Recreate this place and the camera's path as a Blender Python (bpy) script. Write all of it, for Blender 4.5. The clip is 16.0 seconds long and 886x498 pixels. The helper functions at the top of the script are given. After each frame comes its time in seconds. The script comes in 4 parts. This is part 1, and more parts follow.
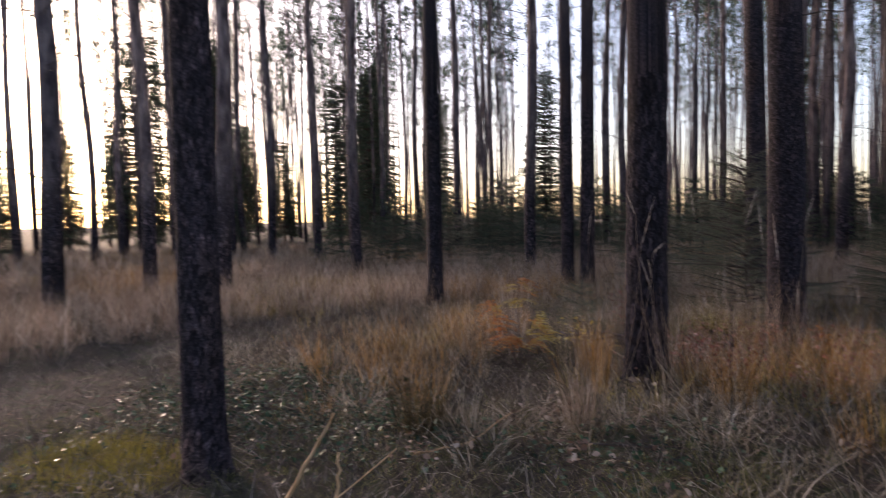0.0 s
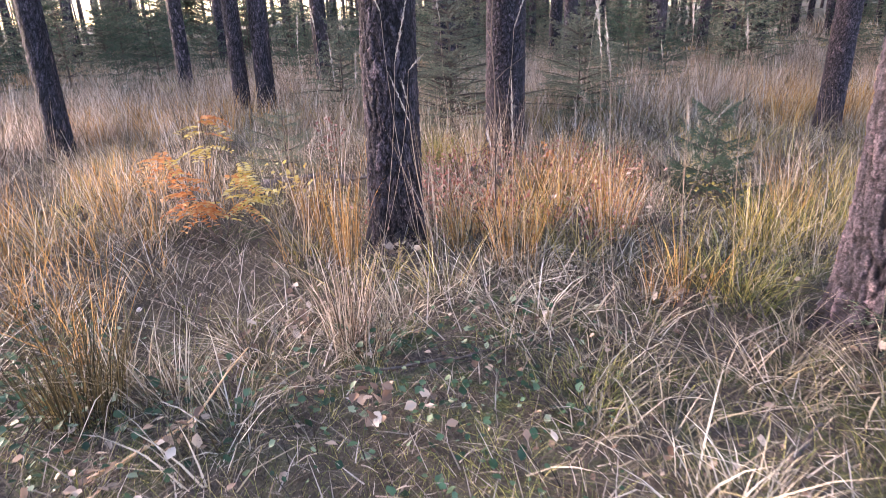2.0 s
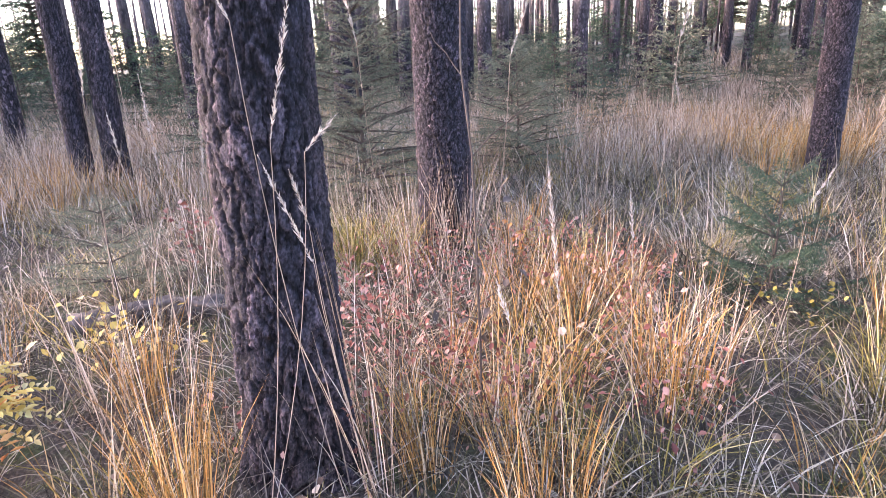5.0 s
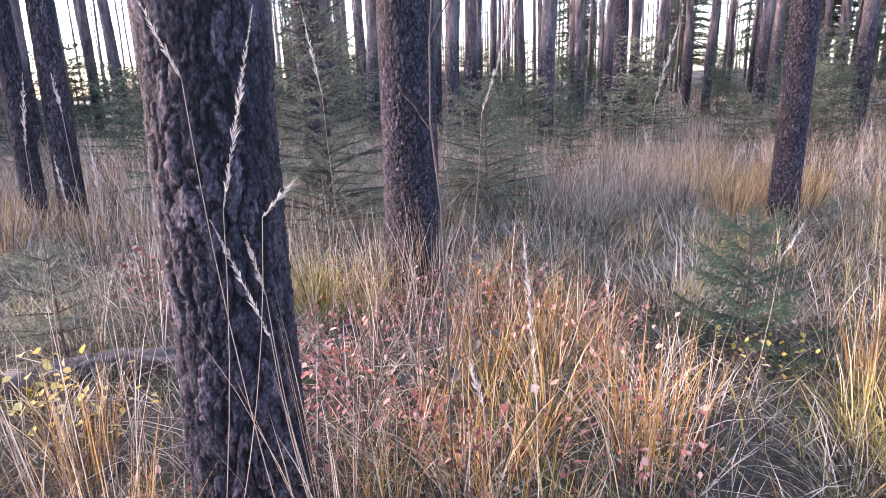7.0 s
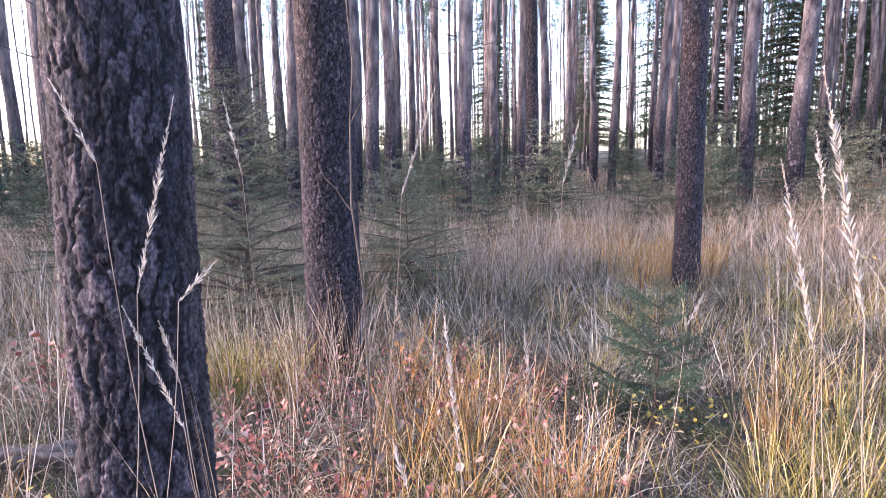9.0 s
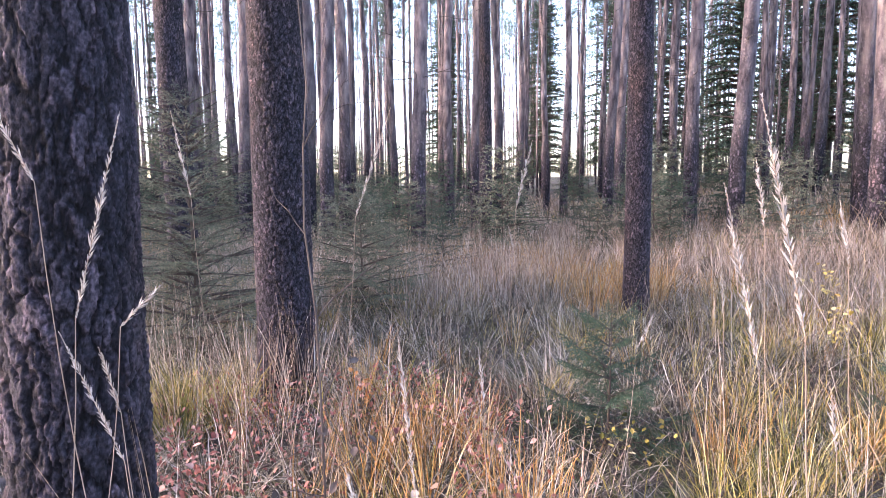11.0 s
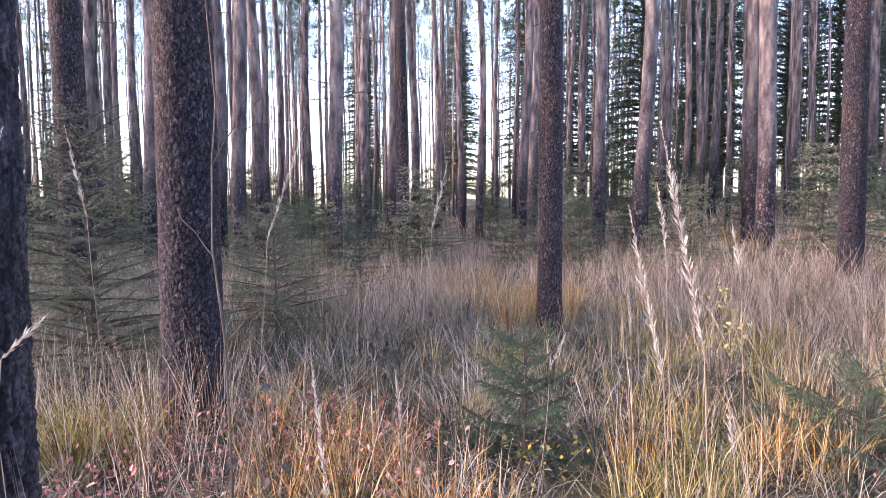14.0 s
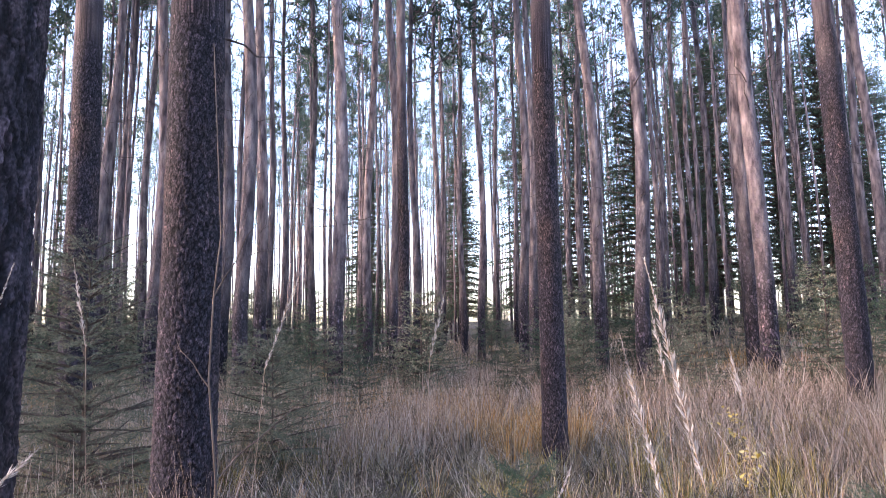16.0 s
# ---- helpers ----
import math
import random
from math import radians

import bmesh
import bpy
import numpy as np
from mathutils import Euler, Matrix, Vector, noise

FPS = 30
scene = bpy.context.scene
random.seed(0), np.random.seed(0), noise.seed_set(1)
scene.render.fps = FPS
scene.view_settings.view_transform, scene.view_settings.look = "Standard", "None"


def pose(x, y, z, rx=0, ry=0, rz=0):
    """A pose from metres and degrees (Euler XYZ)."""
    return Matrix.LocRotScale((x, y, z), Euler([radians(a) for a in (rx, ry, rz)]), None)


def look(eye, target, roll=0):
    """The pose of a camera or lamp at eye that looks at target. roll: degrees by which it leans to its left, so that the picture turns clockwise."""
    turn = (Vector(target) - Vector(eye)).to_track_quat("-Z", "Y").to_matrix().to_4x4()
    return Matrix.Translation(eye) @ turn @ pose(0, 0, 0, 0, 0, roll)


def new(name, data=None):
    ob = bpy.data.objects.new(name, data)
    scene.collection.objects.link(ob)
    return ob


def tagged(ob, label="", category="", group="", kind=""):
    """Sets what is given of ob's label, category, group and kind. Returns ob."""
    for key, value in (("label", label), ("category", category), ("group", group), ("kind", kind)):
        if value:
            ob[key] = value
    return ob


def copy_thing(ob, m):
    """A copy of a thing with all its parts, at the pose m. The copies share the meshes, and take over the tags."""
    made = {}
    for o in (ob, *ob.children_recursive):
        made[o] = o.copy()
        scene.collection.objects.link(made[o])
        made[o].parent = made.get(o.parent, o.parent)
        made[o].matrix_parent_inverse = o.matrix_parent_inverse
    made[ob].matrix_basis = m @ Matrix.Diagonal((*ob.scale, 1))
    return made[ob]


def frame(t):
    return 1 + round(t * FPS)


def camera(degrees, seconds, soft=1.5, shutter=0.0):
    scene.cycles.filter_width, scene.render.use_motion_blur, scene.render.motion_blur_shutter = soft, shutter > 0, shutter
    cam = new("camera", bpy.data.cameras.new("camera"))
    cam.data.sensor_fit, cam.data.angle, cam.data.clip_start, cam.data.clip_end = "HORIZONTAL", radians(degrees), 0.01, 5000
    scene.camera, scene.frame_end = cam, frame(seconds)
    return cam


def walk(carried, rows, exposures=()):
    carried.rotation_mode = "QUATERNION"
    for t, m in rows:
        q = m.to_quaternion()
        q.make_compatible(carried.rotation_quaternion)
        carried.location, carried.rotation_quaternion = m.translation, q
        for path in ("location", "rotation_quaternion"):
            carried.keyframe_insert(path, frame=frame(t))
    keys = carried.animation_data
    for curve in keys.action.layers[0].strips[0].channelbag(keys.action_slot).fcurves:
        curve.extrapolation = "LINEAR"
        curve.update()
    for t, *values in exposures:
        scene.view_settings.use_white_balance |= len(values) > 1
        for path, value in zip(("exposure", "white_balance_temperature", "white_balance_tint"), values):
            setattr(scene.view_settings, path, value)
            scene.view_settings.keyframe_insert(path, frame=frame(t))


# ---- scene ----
# ---- camera ----
cam = camera(71.02, 16.0, soft=0.8, shutter=0.25)
PATH = [
    (0, look((1.676, -3.265, 1.473), (0.318, -1.801, 1.374), -1.36)),
    (0.5, look((1.345, -3.007, 1.441), (0.426, -1.257, 1.138), -1.96)),
    (1, look((1.003, -2.701, 1.419), (0.399, -0.911, 0.761), -1.70)),
    (1.5, look((0.733, -2.404, 1.453), (0.299, -0.584, 0.747), -2.11)),
    (2, look((0.502, -2.015, 1.440), (0.100, -0.187, 0.735), -1.73)),
    (2.5, look((0.314, -1.650, 1.439), (-0.044, 0.184, 0.729), -1.95)),
    (3, look((0.231, -1.234, 1.425), (0.013, 0.623, 0.715), -1.95)),
    (3.5, look((0.183, -0.818, 1.416), (-0.005, 1.038, 0.697), -2.39)),
    (4, look((0.061, -0.445, 1.375), (-0.089, 1.425, 0.682), -2.63)),
    (4.2, look((0.032, -0.309, 1.349), (-0.108, 1.570, 0.676), -2.74)),
    (6.3, look((-0.012, -0.007, 1.440), (-0.069, 1.918, 0.902), -1.77)),
    (6.5, look((-0.002, 0.013, 1.436), (-0.050, 1.941, 0.906), -1.75)),
    (7, look((-0.006, 0.018, 1.437), (-0.006, 1.952, 0.928), -1.58)),
    (7.5, look((-0.001, 0.017, 1.440), (0.050, 1.957, 0.959), -1.44)),
    (8, look((0.004, 0.012, 1.443), (0.110, 1.959, 0.997), -1.35)),
    (8.5, look((-0.003, 0.001, 1.452), (0.184, 1.956, 1.074), -1.12)),
    (9, look((-0.005, -0.011, 1.457), (0.252, 1.952, 1.176), -1.11)),
    (9.2, look((-0.005, -0.014, 1.457), (0.273, 1.951, 1.207), -1.19)),
    (11.5, look((-0.002, 0.001, 1.448), (0.477, 1.933, 1.250), -0.49)),
    (12, look((0.012, 0.015, 1.446), (0.587, 1.921, 1.257), -0.43)),
    (12.5, look((0.003, 0.006, 1.448), (0.619, 1.900, 1.271), -0.23)),
    (13, look((-0.000, 0.005, 1.447), (0.637, 1.893, 1.278), -0.27)),
    (13.5, look((-0.001, 0.002, 1.449), (0.647, 1.888, 1.294), -0.27)),
    (14, look((0.003, -0.000, 1.451), (0.663, 1.882, 1.312), -0.33)),
    (14.5, look((0.006, -0.003, 1.453), (0.679, 1.879, 1.368), -0.41)),
    (15, look((-0.003, -0.013, 1.464), (0.666, 1.872, 1.466), -0.65)),
    (15.5, look((0.007, -0.015, 1.465), (0.669, 1.867, 1.594), -0.74)),
    (16, look((0.008, -0.024, 1.467), (0.662, 1.849, 1.722), -0.78)),
]
EXP = 3.68
EXPOSURES = [(t, EXP + e, k, 27) for t, e, k in ((0.0, -2.1, 7300), (0.5, -1.6, 7500), (1.0, -0.6, 7500), (1.5, -0.2, 7100), (2.5, 0.2, 6800), (3.5, 0.4, 6700), (4.2, 0.4, 6700), (7.0, 0.12, 6350), (9.0, 0.1, 6350), (12.0, -0.05, 6500), (14.5, -0.28, 6500), (16.0, -0.45, 6500))]
walk(cam, PATH, EXPOSURES)

# ---- world and sun ----
world = bpy.data.worlds.new("sky")
scene.world = world
world.use_nodes = True
wn = world.node_tree
sky = wn.nodes.new("ShaderNodeTexSky")
sky.sky_type = "NISHITA"
sky.sun_disc = False
SUN_EL, SUN_AZ = radians(15), radians(-84)
sky.sun_elevation = SUN_EL
sky.sun_rotation = SUN_AZ
sky.air_density, sky.dust_density, sky.ozone_density = 0.9, 2.0, 1.5
wn.nodes["Background"].inputs["Strength"].default_value = 0.15
wn.links.new(sky.outputs[0], wn.nodes["Background"].inputs["Color"])
sun = new("sun", bpy.data.lights.new("sun", "SUN"))
sun.data.energy = 2.1
sun.data.angle = radians(6)
sun.data.color = (1.0, 0.83, 0.70)
sun_way = Vector((math.sin(SUN_AZ) * math.cos(SUN_EL), math.cos(SUN_AZ) * math.cos(SUN_EL), math.sin(SUN_EL)))
sun.matrix_world = look(sun_way * 60, (0, 0, 0))


# ---- materials ----
def material(name, rough=0.85):
    m = bpy.data.materials.new(name)
    m.use_nodes = True
    n = m.node_tree.nodes
    bsdf = n["Principled BSDF"]
    bsdf.inputs["Roughness"].default_value = rough
    bsdf.inputs["Specular IOR Level"].default_value = 0.25
    return m, m.node_tree, bsdf


def ramp(tree, fac, stops):
    r = tree.nodes.new("ShaderNodeValToRGB")
    els = r.color_ramp.elements
    while len(els) < len(stops):
        els.new(0.5)
    for e, (pos, col) in zip(els, stops):
        e.position, e.color = pos, (*col, 1)
    tree.links.new(fac, r.inputs[0])
    return r.outputs[0]


def noise_tex(tree, scale, detail=4, stretch=(1, 1, 1), coords="Object"):
    tc = tree.nodes.new("ShaderNodeTexCoord")
    mp = tree.nodes.new("ShaderNodeMapping")
    mp.inputs["Scale"].default_value = stretch
    tree.links.new(tc.outputs[coords], mp.inputs[0])
    nt = tree.nodes.new("ShaderNodeTexNoise")
    nt.inputs["Scale"].default_value = scale
    nt.inputs["Detail"].default_value = detail
    tree.links.new(mp.outputs[0], nt.inputs["Vector"])
    return nt.outputs["Fac"]


def mix(tree, fac, a, b, kind="MIX"):
    mx = tree.nodes.new("ShaderNodeMix")
    mx.data_type, mx.blend_type = "RGBA", kind
    if isinstance(fac, float):
        mx.inputs[0].default_value = fac
    else:
        tree.links.new(fac, mx.inputs[0])
    for sock, val in ((mx.inputs[6], a), (mx.inputs[7], b)):
        if isinstance(val, tuple):
            sock.default_value = (*val, 1)
        else:
            tree.links.new(val, sock)
    return mx.outputs[2]


def bump(tree, bsdf, height, strength, dist):
    b = tree.nodes.new("ShaderNodeBump")
    b.inputs["Strength"].default_value, b.inputs["Distance"].default_value = strength, dist
    tree.links.new(height, b.inputs["Height"])
    tree.links.new(b.outputs[0], bsdf.inputs["Normal"])


def blade_material(name, stops, rough=0.7, patch=0.4, glow=0.27):
    """Leaves and blades: each blade its own tone, and patches over the ground."""
    m, t, b = material(name, rough)
    geo = t.nodes.new("ShaderNodeNewGeometry")
    col = ramp(t, geo.outputs["Random Per Island"], stops)
    n = noise_tex(t, 1.3, 2)
    col2 = ramp(t, n, [(0.3, tuple(c * (1 - patch) for c in (1, 1, 1))), (0.7, (1, 1, 1))])
    col = mix(t, 1.0, col, col2, "MULTIPLY")
    t.links.new(col, b.inputs["Base Color"])
    tr = t.nodes.new("ShaderNodeBsdfTranslucent")
    t.links.new(col, tr.inputs[0])
    ms = t.nodes.new("ShaderNodeMixShader")
    ms.inputs[0].default_value = glow
    out = t.nodes["Material Output"]
    t.links.new(b.outputs[0], ms.inputs[1])
    t.links.new(tr.outputs[0], ms.inputs[2])
    t.links.new(ms.outputs[0], out.inputs[0])
    return m


def bark_material(name, fine):
    """Pine bark: grey-violet plates with crack shade painted between, brownish patches, paler and pinker higher up."""
    m, t, b = material(name, 0.9)
    tc = t.nodes.new("ShaderNodeTexCoord")
    sep = t.nodes.new("ShaderNodeSeparateXYZ")
    t.links.new(tc.outputs["Object"], sep.inputs[0])
    big = noise_tex(t, 2.6, 4, (1, 1, 0.35))
    small = noise_tex(t, 110.0 if fine else 42.0, 5, (1, 1, 0.7))
    grit = ramp(t, small, [(0.3, (0.3, 0.3, 0.32)), (0.5, (0.95, 0.95, 0.95)), (0.7, (2.1, 2.0, 1.95))])
    patchy = ramp(t, big, [(0.50, (0, 0, 0)), (0.66, (1, 1, 1))])
    low = mix(t, patchy, (0.043, 0.039, 0.049), (0.072, 0.054, 0.051))
    if fine:
        plate = t.nodes.new("ShaderNodeAttribute")
        plate.attribute_name = "plate"
        crack_shade = t.nodes.new("ShaderNodeAttribute")
        crack_shade.attribute_name = "crack_shade"
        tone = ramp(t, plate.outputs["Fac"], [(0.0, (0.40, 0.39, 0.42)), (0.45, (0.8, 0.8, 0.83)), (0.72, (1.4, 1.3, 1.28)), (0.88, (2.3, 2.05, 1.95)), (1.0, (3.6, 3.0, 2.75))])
        # recess shade of the cracks, multiplied into the bark colour
        gap = ramp(t, crack_shade.outputs["Fac"], [(0.0, (0.10, 0.09, 0.10)), (0.35, (0.42, 0.40, 0.42)), (0.8, (1.0, 1.0, 1.0))])
        height = small
    else:
        vor = t.nodes.new("ShaderNodeTexVoronoi")
        edge = t.nodes.new("ShaderNodeTexVoronoi")
        edge.feature = "DISTANCE_TO_EDGE"
        mp = t.nodes.new("ShaderNodeMapping")
        mp.inputs["Scale"].default_value = (1, 1, 0.5)
        t.links.new(tc.outputs["Object"], mp.inputs[0])
        for v in (vor, edge):
            v.inputs["Scale"].default_value = 24.0
            t.links.new(mp.outputs[0], v.inputs["Vector"])
        hue = t.nodes.new("ShaderNodeSeparateXYZ")
        t.links.new(vor.outputs["Color"], hue.inputs[0])
        tone = ramp(t, hue.outputs[0], [(0.0, (0.4, 0.4, 0.43)), (0.5, (0.85, 0.85, 0.87)), (0.8, (1.5, 1.4, 1.4)), (1.0, (2.8, 2.5, 2.4))])
        # the same crack shade, painted along the cell borders
        gap = ramp(t, edge.outputs["Distance"], [(0.0, (0.28, 0.27, 0.28)), (0.2, (1.1, 1.1, 1.1))])
        height = edge.outputs["Distance"]
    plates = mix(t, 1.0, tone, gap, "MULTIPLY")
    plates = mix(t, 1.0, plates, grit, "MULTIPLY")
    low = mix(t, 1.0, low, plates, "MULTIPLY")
    flaky = noise_tex(t, 9.0, 6, (1, 1, 0.25))
    high = ramp(t, flaky, [(0.32, (0.06, 0.05, 0.056)), (0.45, (0.16, 0.133, 0.14)), (0.58, (0.27, 0.225, 0.22)), (0.7, (0.40, 0.335, 0.32))])
    hm = t.nodes.new("ShaderNodeMapRange")
    hm.inputs[1].default_value, hm.inputs[2].default_value = (4.5, 10.0) if fine else (1.0, 4.6)
    up = t.nodes.new("ShaderNodeMath")
    up.operation = "MULTIPLY_ADD"
    up.inputs[1].default_value = 3.0
    t.links.new(big, up.inputs[0])
    t.links.new(sep.outputs[2], up.inputs[2])
    t.links.new(up.outputs[0], hm.inputs[0])
    hm.inputs[1].default_value += 1.5
    hm.inputs[2].default_value += 1.5
    col = mix(t, hm.outputs[0], low, high)
    info = t.nodes.new("ShaderNodeObjectInfo")
    var = ramp(t, info.outputs["Random"], [(0.0, (0.6, 0.62, 0.68)), (1.0, (1.2, 1.13, 1.12))])
    col = mix(t, 1.0, col, var, "MULTIPLY")
    t.links.new(col, b.inputs["Base Color"])
    bump(t, b, height, 0.6 if fine else 0.9, 0.006 if fine else 0.03)
    return m


BARK = bark_material("pine_bark_plated", True)
BARK_FAR = bark_material("pine_bark", False)
NEEDLE = blade_material("spruce_needles", [(0.0, (0.02, 0.042, 0.028)), (0.6, (0.05, 0.09, 0.056)), (1.0, (0.12, 0.16, 0.095))], 0.55, 0.3, 0.15)
NEEDLE_DRY = blade_material("spruce_needles_drying", [(0.0, (0.06, 0.085, 0.06)), (0.5, (0.145, 0.17, 0.115)), (1.0, (0.30, 0.26, 0.18))], 0.6, 0.3, 0.15)
PINE_NEEDLE = blade_material("pine_needles", [(0.0, (0.035, 0.07, 0.05)), (1.0, (0.085, 0.13, 0.085))], 0.55, 0.2, 0.2)
STRAW = blade_material("dry_straw", [(0.0, (0.05, 0.038, 0.027)), (0.35, (0.27, 0.19, 0.135)), (0.7, (0.58, 0.45, 0.355)), (1.0, (0.84, 0.74, 0.64))], 0.65)
PALE_STRAW = blade_material("pinkish_straw", [(0.0, (0.04, 0.036, 0.022)), (0.25, (0.17, 0.135, 0.09)), (0.5, (0.42, 0.30, 0.23)), (0.8, (0.62, 0.48, 0.39)), (1.0, (0.80, 0.70, 0.61))], 0.65)
ORANGE = blade_material("orange_autumn_grass", [(0.0, (0.07, 0.04, 0.015)), (0.22, (0.26, 0.15, 0.05)), (0.45, (0.52, 0.26, 0.075)), (0.7, (0.70, 0.40, 0.14)), (0.85, (0.68, 0.50, 0.30)), (1.0, (0.82, 0.67, 0.48))], 0.65)
GOLD = blade_material("golden_grass", [(0.0, (0.045, 0.045, 0.012)), (0.25, (0.17, 0.155, 0.035)), (0.5, (0.42, 0.32, 0.075)), (0.75, (0.62, 0.47, 0.15)), (1.0, (0.78, 0.66, 0.40))], 0.65)
SEDGE = blade_material("pale_sedge", [(0.0, (0.038, 0.033, 0.02)), (0.35, (0.20, 0.165, 0.10)), (0.7, (0.47, 0.395, 0.29)), (1.0, (0.80, 0.72, 0.61))], 0.6)
GREEN = blade_material("green_grass", [(0.0, (0.03, 0.045, 0.014)), (0.5, (0.14, 0.165, 0.045)), (0.8, (0.34, 0.33, 0.10)), (1.0, (0.56, 0.47, 0.19))], 0.6)
DARK_GRASS = blade_material("dark_brown_grass", [(0.0, (0.015, 0.014, 0.008)), (0.6, (0.075, 0.06, 0.03)), (1.0, (0.26, 0.19, 0.08))], 0.6)
LITTER = blade_material("dead_grass_litter", [(0.0, (0.02, 0.016, 0.014)), (0.45, (0.105, 0.085, 0.07)), (0.75, (0.26, 0.215, 0.175)), (1.0, (0.58, 0.50, 0.43))], 0.8)
# sunlight on the mossy mounds is put into this bright colour
SUNLIT_MOSS = blade_material("yellow_moss_sunlit", [(0.0, (0.26, 0.22, 0.03)), (0.6, (0.46, 0.38, 0.07)), (1.0, (0.62, 0.52, 0.14))], 0.8)
LEAF_PALE = blade_material("fallen_leaves", [(0.0, (0.12, 0.07, 0.05)), (0.4, (0.28, 0.18, 0.13)), (0.8, (0.48, 0.36, 0.28)), (1.0, (0.66, 0.56, 0.48))], 0.7)
LEAF_PINK = blade_material("pink_red_leaves", [(0.0, (0.16, 0.05, 0.04)), (0.6, (0.42, 0.17, 0.135)), (1.0, (0.58, 0.36, 0.30))], 0.6)
LEAF_ORANGE = blade_material("orange_rowan_leaves", [(0.0, (0.55, 0.17, 0.05)), (0.6, (0.68, 0.30, 0.10)), (1.0, (0.72, 0.45, 0.20))], 0.55)
LEAF_YELLOW = blade_material("yellow_leaves", [(0.0, (0.55, 0.38, 0.08)), (0.6, (0.68, 0.54, 0.17)), (1.0, (0.74, 0.66, 0.36))], 0.55)
LEAF_GREEN = blade_material("low_green_leaves", [(0.0, (0.012, 0.034, 0.018)), (0.6, (0.045, 0.10, 0.05)), (0.9, (0.13, 0.21, 0.12)), (1.0, (0.32, 0.38, 0.26))], 0.45)
PLUME = blade_material("pale_grass_plume", [(0.0, (0.38, 0.34, 0.31)), (1.0, (0.72, 0.67, 0.63))], 0.8)


def plain_wood(name, dark, light):
    m, t, b = material(name, 0.8)
    n = noise_tex(t, 30.0, 5, (1, 1, 0.15))
    t.links.new(ramp(t, n, [(0.3, dark), (0.7, light)]), b.inputs["Base Color"])
    bump(t, b, n, 0.5, 0.003)
    return m


TWIG = plain_wood("bare_twig", (0.05, 0.036, 0.03), (0.14, 0.105, 0.088))
DEADWOOD = plain_wood("grey_deadwood", (0.035, 0.028, 0.027), (0.13, 0.105, 0.098))
SPRUCE_BARK = plain_wood("spruce_bark", (0.03, 0.023, 0.02), (0.10, 0.075, 0.062))
PALE_WOOD = plain_wood("broken_pale_wood", (0.42, 0.24, 0.12), (0.62, 0.42, 0.25))


def ground_material():
    m, t, b = material("forest_floor", 0.95)
    big = noise_tex(t, 0.55, 4)
    mid = noise_tex(t, 6.0, 6)
    fine = noise_tex(t, 70.0, 5)
    soil = ramp(t, fine, [(0.25, (0.022, 0.017, 0.015)), (0.5, (0.06, 0.047, 0.04)), (0.75, (0.17, 0.135, 0.11))])
    moss = ramp(t, fine, [(0.25, (0.02, 0.026, 0.013)), (0.75, (0.085, 0.10, 0.042))])
    f1 = ramp(t, mid, [(0.48, (0, 0, 0)), (0.62, (1, 1, 1))])
    col = mix(t, f1, soil, moss)
    dry = ramp(t, mid, [(0.3, (0.03, 0.024, 0.017)), (0.7, (0.10, 0.078, 0.055))])
    f2 = ramp(t, big, [(0.45, (0, 0, 0)), (0.65, (1, 1, 1))])
    col = mix(t, f2, col, dry)
    t.links.new(col, b.inputs["Base Color"])
    bump(t, b, fine, 0.8, 0.02)
    return m


GROUND = ground_material()


# ---- helpers of this scene ----
def mesh_of(name, verts, faces, mat, smooth=False):
    me = bpy.data.meshes.new(name)
    verts = np.asarray(verts, dtype=np.float32)
    quads = [np.asarray(f, dtype=np.int32) for f in (faces if isinstance(faces, list) else [faces])]
    quads = [f for f in quads if len(f)]
    me.vertices.add(len(verts))
    me.vertices.foreach_set("co", verts.ravel())
    me.loops.add(sum(f.size for f in quads))
    me.loops.foreach_set("vertex_index", np.concatenate([f.ravel() for f in quads]))
    me.polygons.add(sum(len(f) for f in quads))
    sizes = np.concatenate([np.full(len(f), f.shape[1], dtype=np.int32) for f in quads])
    me.polygons.foreach_set("loop_start", (np.cumsum(sizes) - sizes).astype(np.int32))
    me.polygons.foreach_set("loop_total", sizes)
    if smooth:
        me.polygons.foreach_set("use_smooth", np.ones(len(sizes), dtype=bool))
    me.update(calc_edges=True)
    me.materials.append(mat)
    return me


def part(name, me, parent, label=""):
    ob = new(name, me)
    ob.parent = parent
    return tagged(ob, label)


def thing(name, label, category, group="", kind="", at=None):
    ob = new(name)
    ob.empty_display_size = 0.1
    tagged(ob, label, category, group, kind)
    if at is not None:
        ob.matrix_basis = at
    return ob


def wave(x, y):
    return (0.035 * np.sin(1.3 * x + 0.7 * y) + 0.03 * np.sin(0.8 * y - 1.9 * x + 1.0) + 0.018 * np.sin(3.1 * x + 2.3 * y) + 0.014 * np.sin(4.4 * y - 2.7 * x))


def gz(x, y):
    """Height of the forest floor: level round the walk, rising gently beyond it towards +x."""
    x, y = np.asarray(x, float), np.asarray(y, float)
    rise = 0.07 * np.clip(x - 5.0, 0, 22) + 0.012 * np.clip(np.hypot(x, y) - 9.0, 0, 60)
    return wave(x, y) * 0.55 + rise


